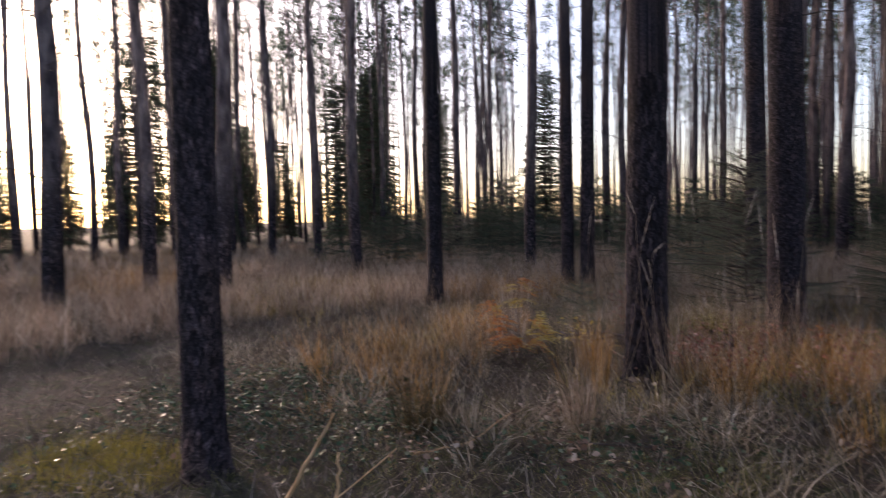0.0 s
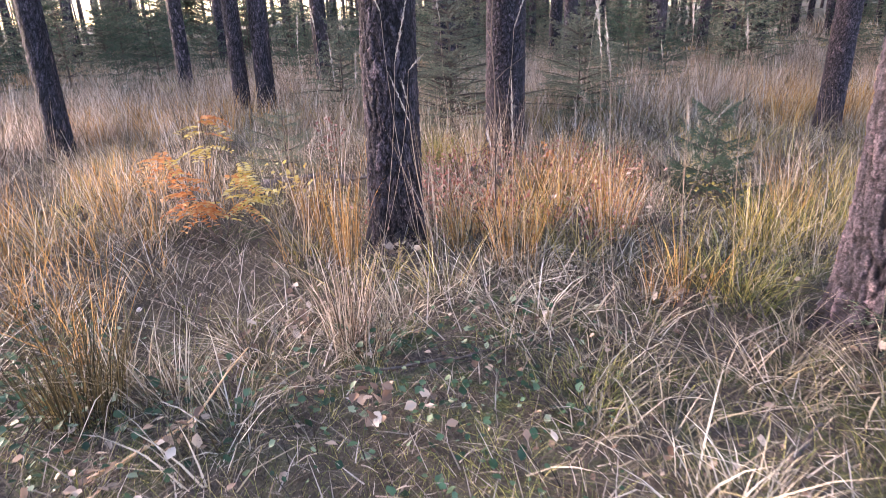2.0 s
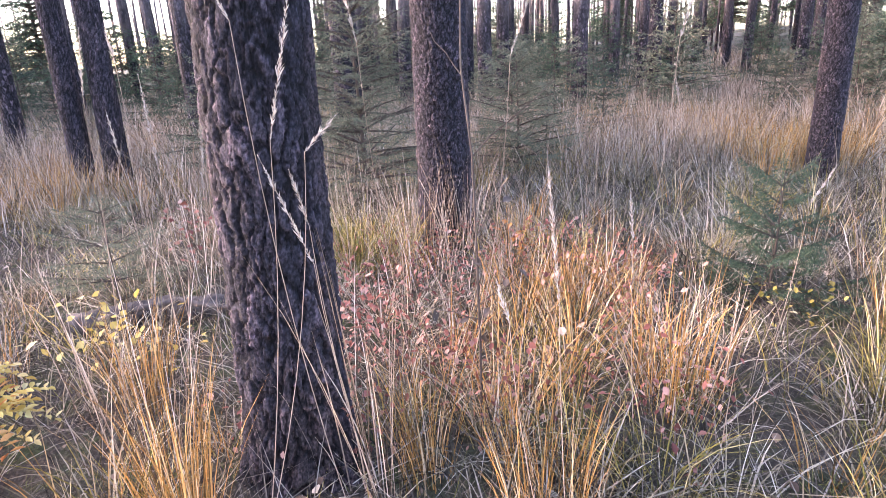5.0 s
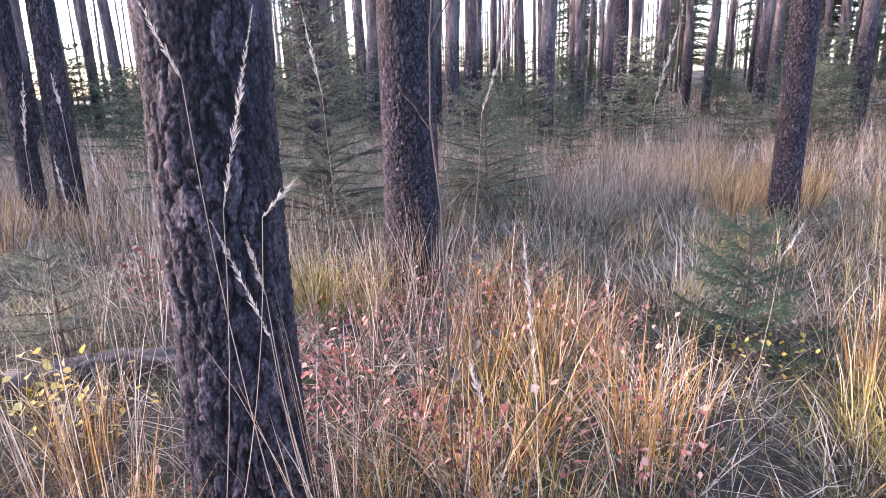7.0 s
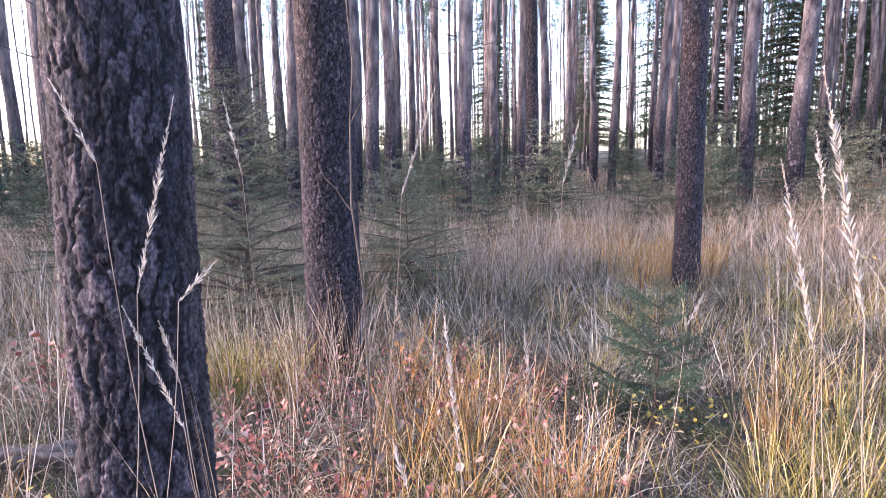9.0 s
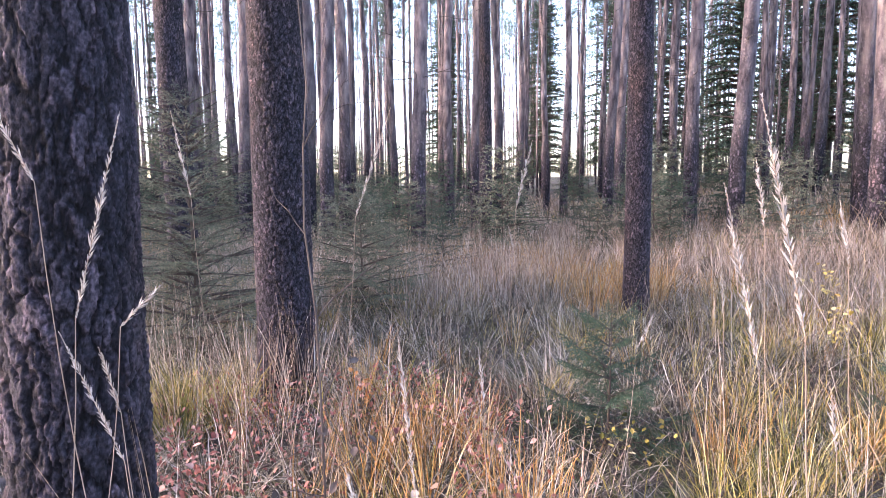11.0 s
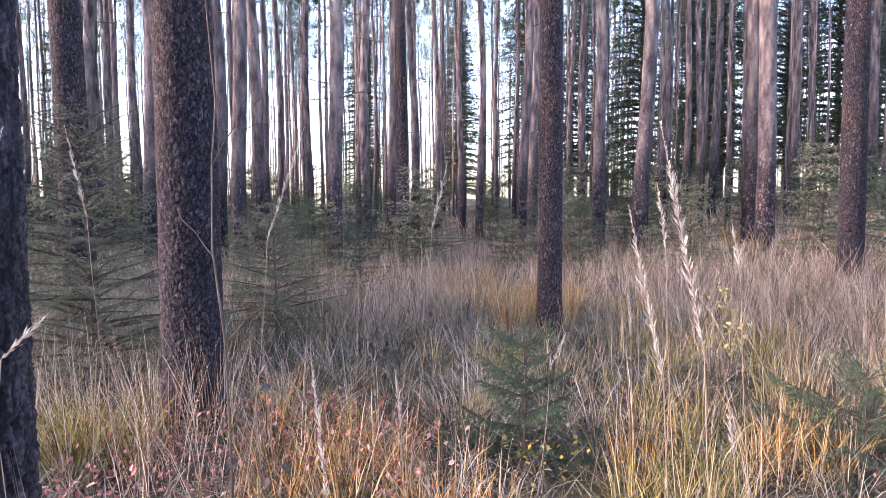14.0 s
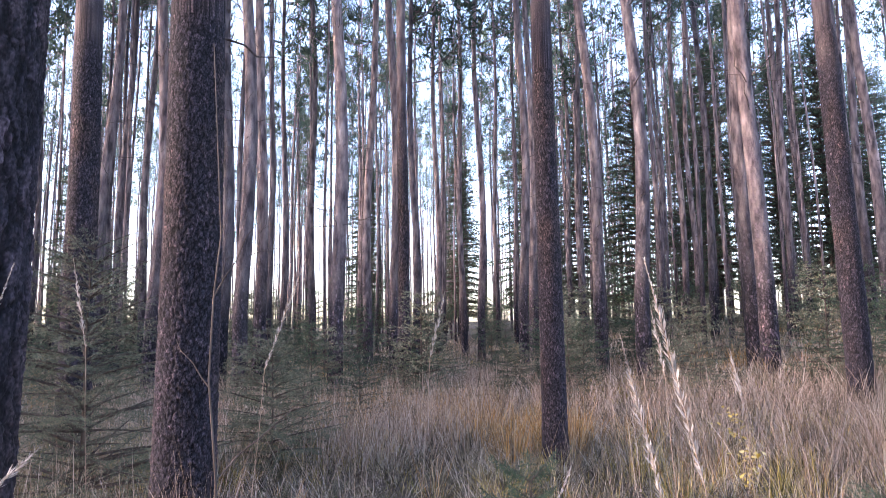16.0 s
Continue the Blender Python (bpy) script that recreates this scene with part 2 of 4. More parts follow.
class Soup:
    """Gathers many small polygons for one mesh."""

    def __init__(self):
        self.v, self.f3, self.f4, self.n = [], [], [], 0

    def add(self, verts, tris=None, quads=None):
        verts = np.asarray(verts, float).reshape(-1, 3)
        if tris is not None and len(tris):
            self.f3.append(np.asarray(tris).reshape(-1, 3) + self.n)
        if quads is not None and len(quads):
            self.f4.append(np.asarray(quads).reshape(-1, 4) + self.n)
        self.v.append(verts)
        self.n += len(verts)

    def mesh(self, name, mat, smooth=False):
        faces = []
        if self.f3:
            faces.append(np.concatenate(self.f3))
        if self.f4:
            faces.append(np.concatenate(self.f4))
        return mesh_of(name, np.concatenate(self.v), faces, mat, smooth)


def tube(soup, pts, radii, sides=5):
    """A tapered tube along a line of points."""
    pts = np.asarray(pts, float)
    n = len(pts)
    way = np.gradient(pts, axis=0)
    way /= np.linalg.norm(way, axis=1)[:, None] + 1e-9
    ref = np.where(np.abs(way[:, 2:3]) > 0.9, np.array([[1.0, 0, 0]]), np.array([[0, 0, 1.0]]))
    a = np.cross(way, ref)
    a /= np.linalg.norm(a, axis=1)[:, None] + 1e-9
    b = np.cross(way, a)
    th = np.arange(sides) * 2 * math.pi / sides
    r = np.asarray(radii, float)[:, None, None]
    v = pts[:, None] + r * (np.cos(th)[None, :, None] * a[:, None] + np.sin(th)[None, :, None] * b[:, None])
    i = np.arange(n - 1)[:, None] * sides
    j = np.arange(sides)[None]
    k = (j + 1) % sides
    q = np.stack([i + j, i + k, i + sides + k, i + sides + j], -1).reshape(-1, 4)
    soup.add(v.reshape(-1, 3), None, q)


def blades(soup, rng, base, height, width, lean, curl, azim, segs=3, twist=None):
    """Tapering bent blades, one for each base point; all arguments are arrays."""
    n = len(base)
    s = np.linspace(0, 1, segs + 1)[None]
    out = height[:, None] * (lean[:, None] * s + curl[:, None] * s ** 2)
    up = height[:, None] * s * np.sqrt(np.clip(1 - 0.55 * np.clip(lean, 0, 1.2)[:, None] ** 2, 0.05, 1)) - height[:, None] * 0.55 * curl[:, None] * s ** 2.4
    dx, dy = np.cos(azim)[:, None], np.sin(azim)[:, None]
    p = np.stack([base[:, :1] + out * dx, base[:, 1:2] + out * dy, base[:, 2:3] + np.maximum(up, 0.006)], -1)
    tw = azim + math.pi / 2 + (rng.normal(0, 0.7, n) if twist is None else twist)
    wd = np.stack([np.cos(tw), np.sin(tw), np.zeros(n)], -1)[:, None]
    w = (width[:, None] * (1 - s) ** 0.55 * 0.5)[..., None]
    left, right = p - wd * w, p + wd * w
    ring = np.concatenate([np.stack([left[:, :-1], right[:, :-1]], 2).reshape(n, -1, 3), p[:, -1:]], 1)
    m = 2 * segs + 1
    o = (np.arange(n) * m)[:, None]
    quads = np.concatenate([o + np.array([[2 * i, 2 * i + 1, 2 * i + 3, 2 * i + 2]]) for i in range(segs - 1)], 0) if segs > 1 else []
    tris = o + np.array([[2 * segs - 2, 2 * segs - 1, 2 * segs]])
    soup.add(ring.reshape(-1, 3), tris, quads)


def leaves(soup, rng, centre, size, way=None, lift=0.4, aspect=0.55):
    """Folded leaf blades of two halves with a pointed tip."""
    n = len(centre)
    az = rng.uniform(0, 2 * math.pi, n) if way is None else way
    el = rng.normal(0, lift, n)
    d = np.stack([np.cos(az) * np.cos(el), np.sin(az) * np.cos(el), np.sin(el)], -1)
    side = np.stack([-np.sin(az), np.cos(az), rng.normal(0, 0.35, n)], -1)
    up = np.cross(d, side)
    sz = np.asarray(size)[:, None]
    fold = rng.uniform(0.05, 0.3, n)[:, None]
    a = centre - d * sz * 0.5
    tip = centre + d * sz * 0.5 - up * sz * 0.08
    m1 = centre - d * sz * 0.08
    l = m1 + (side * aspect * 0.5 + up * fold * 0.4) * sz
    r = m1 + (-side * aspect * 0.5 + up * fold * 0.4) * sz
    l2 = centre + d * sz * 0.25 + (side * aspect * 0.36 + up * fold * 0.3) * sz
    r2 = centre + d * sz * 0.25 + (-side * aspect * 0.36 + up * fold * 0.3) * sz
    v = np.stack([a, l, l2, tip, r2, r], 1).reshape(-1, 3)
    o = (np.arange(n) * 6)[:, None]
    q = np.concatenate([o + np.array([[0, 1, 2, 3]]), o + np.array([[0, 3, 4, 5]])], 0)
    soup.add(v, None, q)


def stuff(name, label, category, soup, mat):
    ob = new(name, soup.mesh(name, mat))
    return tagged(ob, label, category, kind="stuff")


# ---- ground ----
def ground():
    r = np.concatenate([np.arange(0, 12, 0.12), np.geomspace(12, 600, 60)])
    th = np.linspace(0, 2 * math.pi, 241)[:-1]
    R, TH = np.meshgrid(r, th, indexing="ij")
    x, y = R * np.cos(TH), R * np.sin(TH) + 2
    z = gz(x, y)
    z += np.where(R < 30, 0.012 * np.sin(9.1 * x + 3 * np.sin(5 * y)) * np.cos(8.3 * y + 2 * np.sin(4 * x)), 0)
    v = np.stack([x, y, z], -1).reshape(-1, 3)
    i = np.arange(len(r) - 1)[:, None] * 240
    j = np.arange(240)[None]
    k = (j + 1) % 240
    q = np.stack([i + j, i + 240 + j, i + 240 + k, i + k], -1).reshape(-1, 4)
    ob = new("ground", mesh_of("ground", v, q, GROUND, True))
    tagged(ob, "brown forest floor with litter, moss and dry grass", "ground", kind="structure")


ground()


# ---- pines ----
def cells(rng, U, V, nu, nv):
    """Distance to the nearest cell border of a jittered lattice round a trunk, and the tone of the cell."""
    jit = rng.uniform(0.05, 0.95, (nu, nv, 2))
    tone = rng.uniform(0, 1, (nu, nv))
    iu, iv = np.floor(U).astype(int), np.floor(V).astype(int)
    f1, f2 = np.full(U.shape, 9.0), np.full(U.shape, 9.0)
    best = np.zeros(U.shape)
    for a in (-1, 0, 1):
        for b in (-1, 0, 1):
            cu, cv = (iu + a), np.clip(iv + b + 3, 0, nv - 1)
            j = jit[cu % nu, cv]
            d = np.hypot(cu + j[..., 0] - U, (iv + b + j[..., 1]) - V)
            near = d < f1
            f2 = np.where(near, f1, np.minimum(f2, d))
            best = np.where(near, tone[cu % nu, cv], best)
            f1 = np.where(near, d, f1)
    return f2 - f1, best


def ragged(rng, shape, blur):
    """Smooth random field round a trunk, about one in size."""
    f = rng.normal(0, 1, shape)
    for axis, k in ((0, blur[0]), (1, blur[1])):
        f = sum(np.roll(f, i, axis) for i in range(-k, k + 1))
    return f / (f.std() + 1e-9)


def bark_relief(rng, radius, z, th, cw, ch):
    """Height and tone of bark plates on a trunk: 0 in the cracks, up to 1 on a plate."""
    nu = max(6, int(round(2 * math.pi * radius / cw)))
    turn = th / (2 * math.pi)
    U, V = turn * nu, z / ch
    U = U + 0.45 * np.sin(V * 1.7 + 2.0 * np.sin(turn * 12.566)) + 0.16 * np.sin(V * 5.3 + turn * 31.416)
    V = V + 0.3 * np.sin(turn * 18.85 + 1) + 0.22 * np.sin(turn * 69.1)
    U = U + 0.10 * ragged(rng, z.shape, (2, 1))
    V = V + 0.10 * ragged(rng, z.shape, (1, 2))
    gap, tone = cells(rng, U, V, nu, int(z.max() / ch) + 9)
    flat = np.clip(gap / 0.26, 0, 1)
    nu2 = nu * 3
    gap2, tone2 = cells(rng, turn * nu2 + 0.5 * np.sin(V * 3.1) + 0.2 * ragged(rng, z.shape, (2, 1)), V * 2.6 + 0.2 * ragged(rng, z.shape, (1, 2)), nu2, int(z.max() / ch * 2.6) + 16)
    layer = np.floor(tone2 * 4) / 4
    # third value: mask for the shade painted into the cracks
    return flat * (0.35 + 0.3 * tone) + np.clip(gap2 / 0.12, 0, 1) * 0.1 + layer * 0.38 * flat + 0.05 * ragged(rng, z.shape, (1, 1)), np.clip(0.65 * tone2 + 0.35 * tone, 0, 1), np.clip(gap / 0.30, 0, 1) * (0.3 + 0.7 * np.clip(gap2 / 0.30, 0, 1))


def trunk_mesh(seed, dia, height, sides=12, fine_to=0.0, fine_step=0.02, depth=0.012, sway=0.05, flare=0.3, rings=16, cw=0.045, ch=0.12):
    rng = np.random.default_rng(seed)
    zs = np.concatenate([np.arange(-0.15, fine_to, fine_step) if fine_to else [-0.15], np.linspace(max(fine_to, 0.15), height, rings)])
    th = np.arange(sides) * 2 * math.pi / sides
    Z, TH = np.meshgrid(zs, th, indexing="ij")
    R0 = dia / 2
    zc = np.clip(Z, 0, None)
    taper = np.clip(1 - 0.78 * (zc / height) ** 1.15, 0.03, 1)
    ph = rng.uniform(0, 6.28, 4)
    R = R0 * taper * (1 + 0.03 * np.sin(2 * TH + ph[0]) + 0.02 * np.sin(3 * TH + Z * 0.8 + ph[1]))
    R = R + R0 * flare * np.exp(-zc / 0.16) * (1 + 0.45 * np.sin(5 * TH + ph[2]) * np.exp(-zc / 0.25))
    plate = None
    if fine_to:
        h, tone, crack_shade = bark_relief(rng, R0, zc, TH, cw, ch)
        fade = np.clip(1.15 - zc / fine_to, 0.15, 1)
        grit = rng.normal(0, 0.0013, Z.shape)
        R = R + (h - 0.75) * depth * fade + grit
        plate = np.where(Z > fine_to, 0.5, np.clip(tone, 0, 1))
        crack_shade = np.where(Z > fine_to, 0.7, crack_shade)
    cx = sway * np.sin(zc * 0.55 + ph[3]) * np.clip(zc / 4, 0, 1)
    cy = sway * np.cos(zc * 0.43 + ph[0]) * np.clip(zc / 4, 0, 1)
    v = np.stack([cx + R * np.cos(TH), cy + R * np.sin(TH), Z], -1).reshape(-1, 3)
    i = np.arange(len(zs) - 1)[:, None] * sides
    j = np.arange(sides)[None]
    k = (j + 1) % sides
    q = np.stack([i + j, i + k, i + sides + k, i + sides + j], -1).reshape(-1, 4)
    me = mesh_of("pine_trunk", v, q, BARK if fine_to else BARK_FAR, not fine_to)
    if plate is not None:
        at = me.attributes.new("plate", "FLOAT", "POINT")
        at.data.foreach_set("value", plate.ravel().astype(np.float32))
        at = me.attributes.new("crack_shade", "FLOAT", "POINT")
        at.data.foreach_set("value", crack_shade.ravel().astype(np.float32))
    return me


def dead_branch_mesh(seed, height, dia, low=2.2, high=0.62, count=12):
    rng = np.random.default_rng(seed)
    s = Soup()
    for _ in range(count):
        z = rng.uniform(low, high * height)
        az = rng.uniform(0, 6.28)
        r0 = dia / 2 * (1 - 0.7 * z / height) * 0.9
        ln = rng.choice([0.15, 0.35, 0.7, 1.1]) * rng.uniform(0.7, 1.3)
        u = np.linspace(0, 1, 5)
        bend = rng.uniform(-0.35, 0.3)
        pts = np.stack([np.cos(az) * (r0 + ln * u), np.sin(az) * (r0 + ln * u), z + ln * (0.25 * u + bend * u ** 2)], -1)
        pts[1:-1] += rng.normal(0, 0.02, (3, 3)) * ln
        tube(s, pts, 0.012 * (1 - 0.8 * u) * (0.6 + 0.4 * ln), 3)
    return s.mesh("dead_branches", DEADWOOD)


def pine_crown_mesh(seed, height):
    rng = np.random.default_rng(seed)
    wood, leaf = Soup(), Soup()
    for _ in range(18):
        z = height * rng.uniform(0.52, 0.98)
        az = rng.uniform(0, 6.28)
        ln = (1.05 - z / height) * 3.9 * rng.uniform(0.6, 1.2) + 0.5
        u = np.linspace(0, 1, 5)
        pts = np.stack([np.cos(az) * ln * u, np.sin(az) * ln * u, z + ln * (0.35 * u ** 1.5)], -1)
        pts[1:] += rng.normal(0, 0.08, (4, 3))
        tube(wood, pts, 0.035 * (1 - 0.8 * u), 3)
        for _ in range(6):
            c = pts[-1] * rng.uniform(0.45, 1.05) + rng.normal(0, 0.28, 3)
            c[2] = z + (pts[-1][2] - z) * rng.uniform(0.4, 1.1) + rng.normal(0, 0.2)
            n = 12
            d = rng.normal(0, 1, (n, 3)) + np.array([0, 0, 0.5])
            d /= np.linalg.norm(d, axis=1)[:, None]
            l = rng.uniform(0.22, 0.48, n)[:, None]
            side = np.cross(d, rng.normal(0, 1, (n, 3)))
            side /= np.linalg.norm(side, axis=1)[:, None] + 1e-9
            st = c + rng.normal(0, 0.12, (n, 3))
            v = np.stack([st - side * 0.038, st + side * 0.038, st + d * l], 1)
            leaf.add(v.reshape(-1, 3), np.arange(3 * n).reshape(-1, 3))
    return wood.mesh("pine_limbs", BARK_FAR), leaf.mesh("pine_crown", PINE_NEEDLE)


PINE_LABEL = "tall Scots pine with dark furrowed bark standing in dry grass"


def near_pine(seed, x, y, dia, lean, height=19.0, sides=120, fine_to=3.4, step=0.014, depth=0.014, flare=0.25, cw=0.045, ch=0.12, label=PINE_LABEL):
    """A pine close to the walk: plated bark, dead stubs and a crown."""
    ob = thing("pine_tree", label, "tree", "pines of the forest", at=Matrix.Translation((x, y, float(gz(x, y)))) @ Matrix(((1, 0, lean[0], 0), (0, 1, lean[1], 0), (0, 0, 1, 0), (0, 0, 0, 1))))
    part("trunk", trunk_mesh(seed, dia, height, sides, fine_to, step, depth, 0.02, flare, cw=cw, ch=ch), ob)
    for i in range(7):
        part("dead_branch", dead_branch_mesh(seed * 9 + i, height, dia, 3.0, 0.6, 1), ob)
    limbs, crown = pine_crown_mesh(seed + 2, height)
    tagged(part("limb_wood", limbs, ob), kind="stuff")
    part("crown", crown, ob)
    return ob


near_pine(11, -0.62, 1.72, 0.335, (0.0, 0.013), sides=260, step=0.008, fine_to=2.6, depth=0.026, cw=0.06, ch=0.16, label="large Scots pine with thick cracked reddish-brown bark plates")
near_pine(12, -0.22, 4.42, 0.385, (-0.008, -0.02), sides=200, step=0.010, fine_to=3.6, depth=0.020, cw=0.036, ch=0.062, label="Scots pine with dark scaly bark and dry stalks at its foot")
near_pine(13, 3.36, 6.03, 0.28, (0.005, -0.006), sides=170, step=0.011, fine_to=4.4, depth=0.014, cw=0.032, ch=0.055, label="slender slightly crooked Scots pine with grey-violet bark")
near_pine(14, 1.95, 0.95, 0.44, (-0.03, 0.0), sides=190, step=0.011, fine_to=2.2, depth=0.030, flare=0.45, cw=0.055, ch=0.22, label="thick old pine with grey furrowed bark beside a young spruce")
near_pine(15, -1.77, -1.62, 0.24, (0.0, 0.0), sides=90, step=0.016, label="dark pine trunk at the edge of a sunlit mossy patch")
near_pine(16, -5.2, 3.95, 0.27, (0.01, 0.0), sides=80, step=0.02, label="leaning dark pine trunk among brown grass")
near_pine(17, -4.2, 7.0, 0.28, (0.03, 0.0), sides=80, step=0.02)
near_pine(18, -4.55, 6.9, 0.25, (0.0, 0.0), sides=80, step=0.02)
near_pine(19, -1.6, 8.2, 0.36, (-0.03, 0.0), sides=130, step=0.016, fine_to=5.0, cw=0.036, ch=0.07)
near_pine(20, 8.4, 6.4, 0.34, (-0.02, 0.0), sides=150, step=0.016, fine_to=5.6, cw=0.036, ch=0.06)
near_pine(21, 3.42, 12.2, 0.27, (-0.005, 0.0), sides=70, step=0.025, fine_to=6.0)

# (x, y, diameter) of the trees behind them
STAND = [(-2.7, 15.8, .28), (-3.2, 21.4, .26), (-2.4, 21.1, .26), (-1.5, 14.6, .30), (-0.1, 13.6, .28), (0.3, 12.8, .31), (0.7, 14.6, .28), (1.9, 22.7, .24),
         (2.7, 20.7, .26), (2.1, 12.6, .31), (3.9, 17.8, .28), (4.1, 15.5, .27), (5.7, 19.0, .27), (7.4, 21.7, .25), (8.6, 22.2, .26), (8.2, 19.6, .27),
         (7.7, 15.4, .28), (9.2, 17.7, .27), (13.8, 23.1, .24), (12.9, 20.7, .26), (8.2, 12.4, .29), (8.2, 10.9, .32), (16.6, 19.4, .26), (17.0, 19.2, .26),
         (15.6, 16.9, .27), (10.8, 10.6, .31), (10.2, 9.6, .34), (18.3, 16.0, .27), (21.0, 17.8, .26), (19.3, 14.1, .27), (16.5, 11.6, .30)]
STAND_LEFT = [(-9.9, 18.5, .26), (-7.9, 16.0, .28), (-4.4, 9.9, .30), (-3.6, 21.9, .27), (-23.4, 2.4, .27), (-9.9, -0.2, .33), (-21.5, 4.2, .27),
              (-23.6, 5.9, .26), (-11.0, 1.8, .29), (-21.1, 6.8, .25), (-10.1, 2.9, .32), (-20.1, 9.0, .26), (-17.0, 8.3, .27), (-15.9, 9.4, .27),
              (-10.4, 6.6, .28), (-17.8, 16.2, .25), (-12.9, 13.3, .26), (-15.4, 18.4, .25), (-7.2, 9.5, .28), (-9.2, 14.5, .26)]


def forest():
    rng = np.random.default_rng(5)
    kinds = []
    for i in range(6):
        h = 19.0 + i * 0.8
        ob = thing("pine_tree", "straight Scots pine with bare pinkish-grey trunk and high crown", "tree", "pines of the forest")
        part("trunk", trunk_mesh(40 + i, 0.28, h, 10, 0, sway=0.10, flare=0.2, rings=14), ob)
        tagged(part("dead_twig_wood", dead_branch_mesh(60 + i, h, 0.28, count=46), ob), kind="stuff")
        limbs, crown = pine_crown_mesh(80 + i, h)
        tagged(part("limb_wood", limbs, ob), kind="stuff")
        part("crown", crown, ob)
        kinds.append(ob)
    spots = [(x, y, d) for x, y, d in STAND + STAND_LEFT]
    taken = [(x, y) for x, y, _ in spots] + [(-0.6, 1.7), (-0.2, 4.4), (3.4, 6.0), (2, 1), (-1.8, -1.6), (-5.2, 4), (-4.2, 7.0), (-4.6, 6.9), (-1.6, 8.2), (8.2, 6.3), (3.5, 12.3)]
    tries = 0
    while len(spots) < 1180 and tries < 40000:
        tries += 1
        r = 17 + 67 * rng.random() ** 0.75
        a = radians(rng.uniform(-75, 95))
        x, y = -r * math.sin(a), r * math.cos(a)
        if radians(23) < a < radians(37) and rng.random() < 0.6:
            continue  # a gap towards the bright sky
        along = x * sun_way.x + (y - 1.5) * sun_way.y
        if along > 10 and -4 < x * sun_way.y - (y - 1.5) * sun_way.x < 9 and (r > 42 or rng.random() < 0.45):
            continue  # trees left out along this band to let the low sun in
        if min(math.hypot(x - u, y - w) for u, w in taken) > 1.15:
            taken.append((x, y))
            spots.append((x, y, rng.uniform(0.09, 0.21)))
    # unseen pines behind the camera, added to dim the light from there
    for _ in range(230):
        x, y = rng.uniform(-45, 50), rng.uniform(-50, -7)
        if x < -6 and -8 < y < 7.5:
            continue
        if min(math.hypot(x - u, y - w) for u, w in taken) > 2.0:
            taken.append((x, y))
            spots.append((x, y, rng.uniform(0.24, 0.34)))
    near = [p for p in spots if math.hypot(p[0], p[1]) < 43 and p[1] > -12][:285]
    far = [p for p in spots if p not in near]
    trunks, crowns = Soup(), Soup()
    for x, y, d in far:
        k = kinds[int(rng.integers(6))]
        c, sn = math.cos(x * 7), math.sin(x * 7)
        for child in k.children:
            if not child.name.startswith(("trunk", "crown")) and not (child.name.startswith("dead") and y > 8 and abs(x) < y and x * x + y * y < 3000):
                continue
            me = child.data
            to = crowns if child.name.startswith("crown") else trunks
            co = np.empty(len(me.vertices) * 3, np.float32)
            me.vertices.foreach_get("co", co)
            co = co.reshape(-1, 3) * np.array([d / 0.28, d / 0.28, 1.0])
            co = np.stack([co[:, 0] * c - co[:, 1] * sn + x, co[:, 0] * sn + co[:, 1] * c + y, co[:, 2] + float(gz(x, y))], -1)
            ix = np.empty(len(me.loops), np.int32)
            me.loops.foreach_get("vertex_index", ix)
            if to is crowns:
                to.add(co.reshape(-1, 6, 3)[:, :3], np.arange(len(co) // 2).reshape(-1, 3))  # every second needle spray
            else:
                to.add(co, None, ix.reshape(-1, 4))
    stuff("distant_pine_trunks", "many distant thin pine trunks, with unseen ones behind the camera", "far woods", trunks, BARK_FAR)
    stuff("distant_pine_crowns", "feathery crowns of distant pines, with unseen ones behind the camera", "far woods", crowns, PINE_NEEDLE)
    for i, (x, y, d) in enumerate(near):
        ob = kinds[i] if i < 6 else copy_thing(kinds[int(rng.integers(6))], Matrix())
        k = d / 0.28
        lean = rng.normal(0, 0.012, 2)
        ob.matrix_basis = Matrix.Translation((x, y, float(gz(x, y)))) @ Matrix(((k, 0, lean[0], 0), (0, k, lean[1], 0), (0, 0, 0.9 + 0.2 * rng.random(), 0), (0, 0, 0, 1))) @ Matrix.Rotation(rng.uniform(0, 6.28), 4, "Z")


forest()


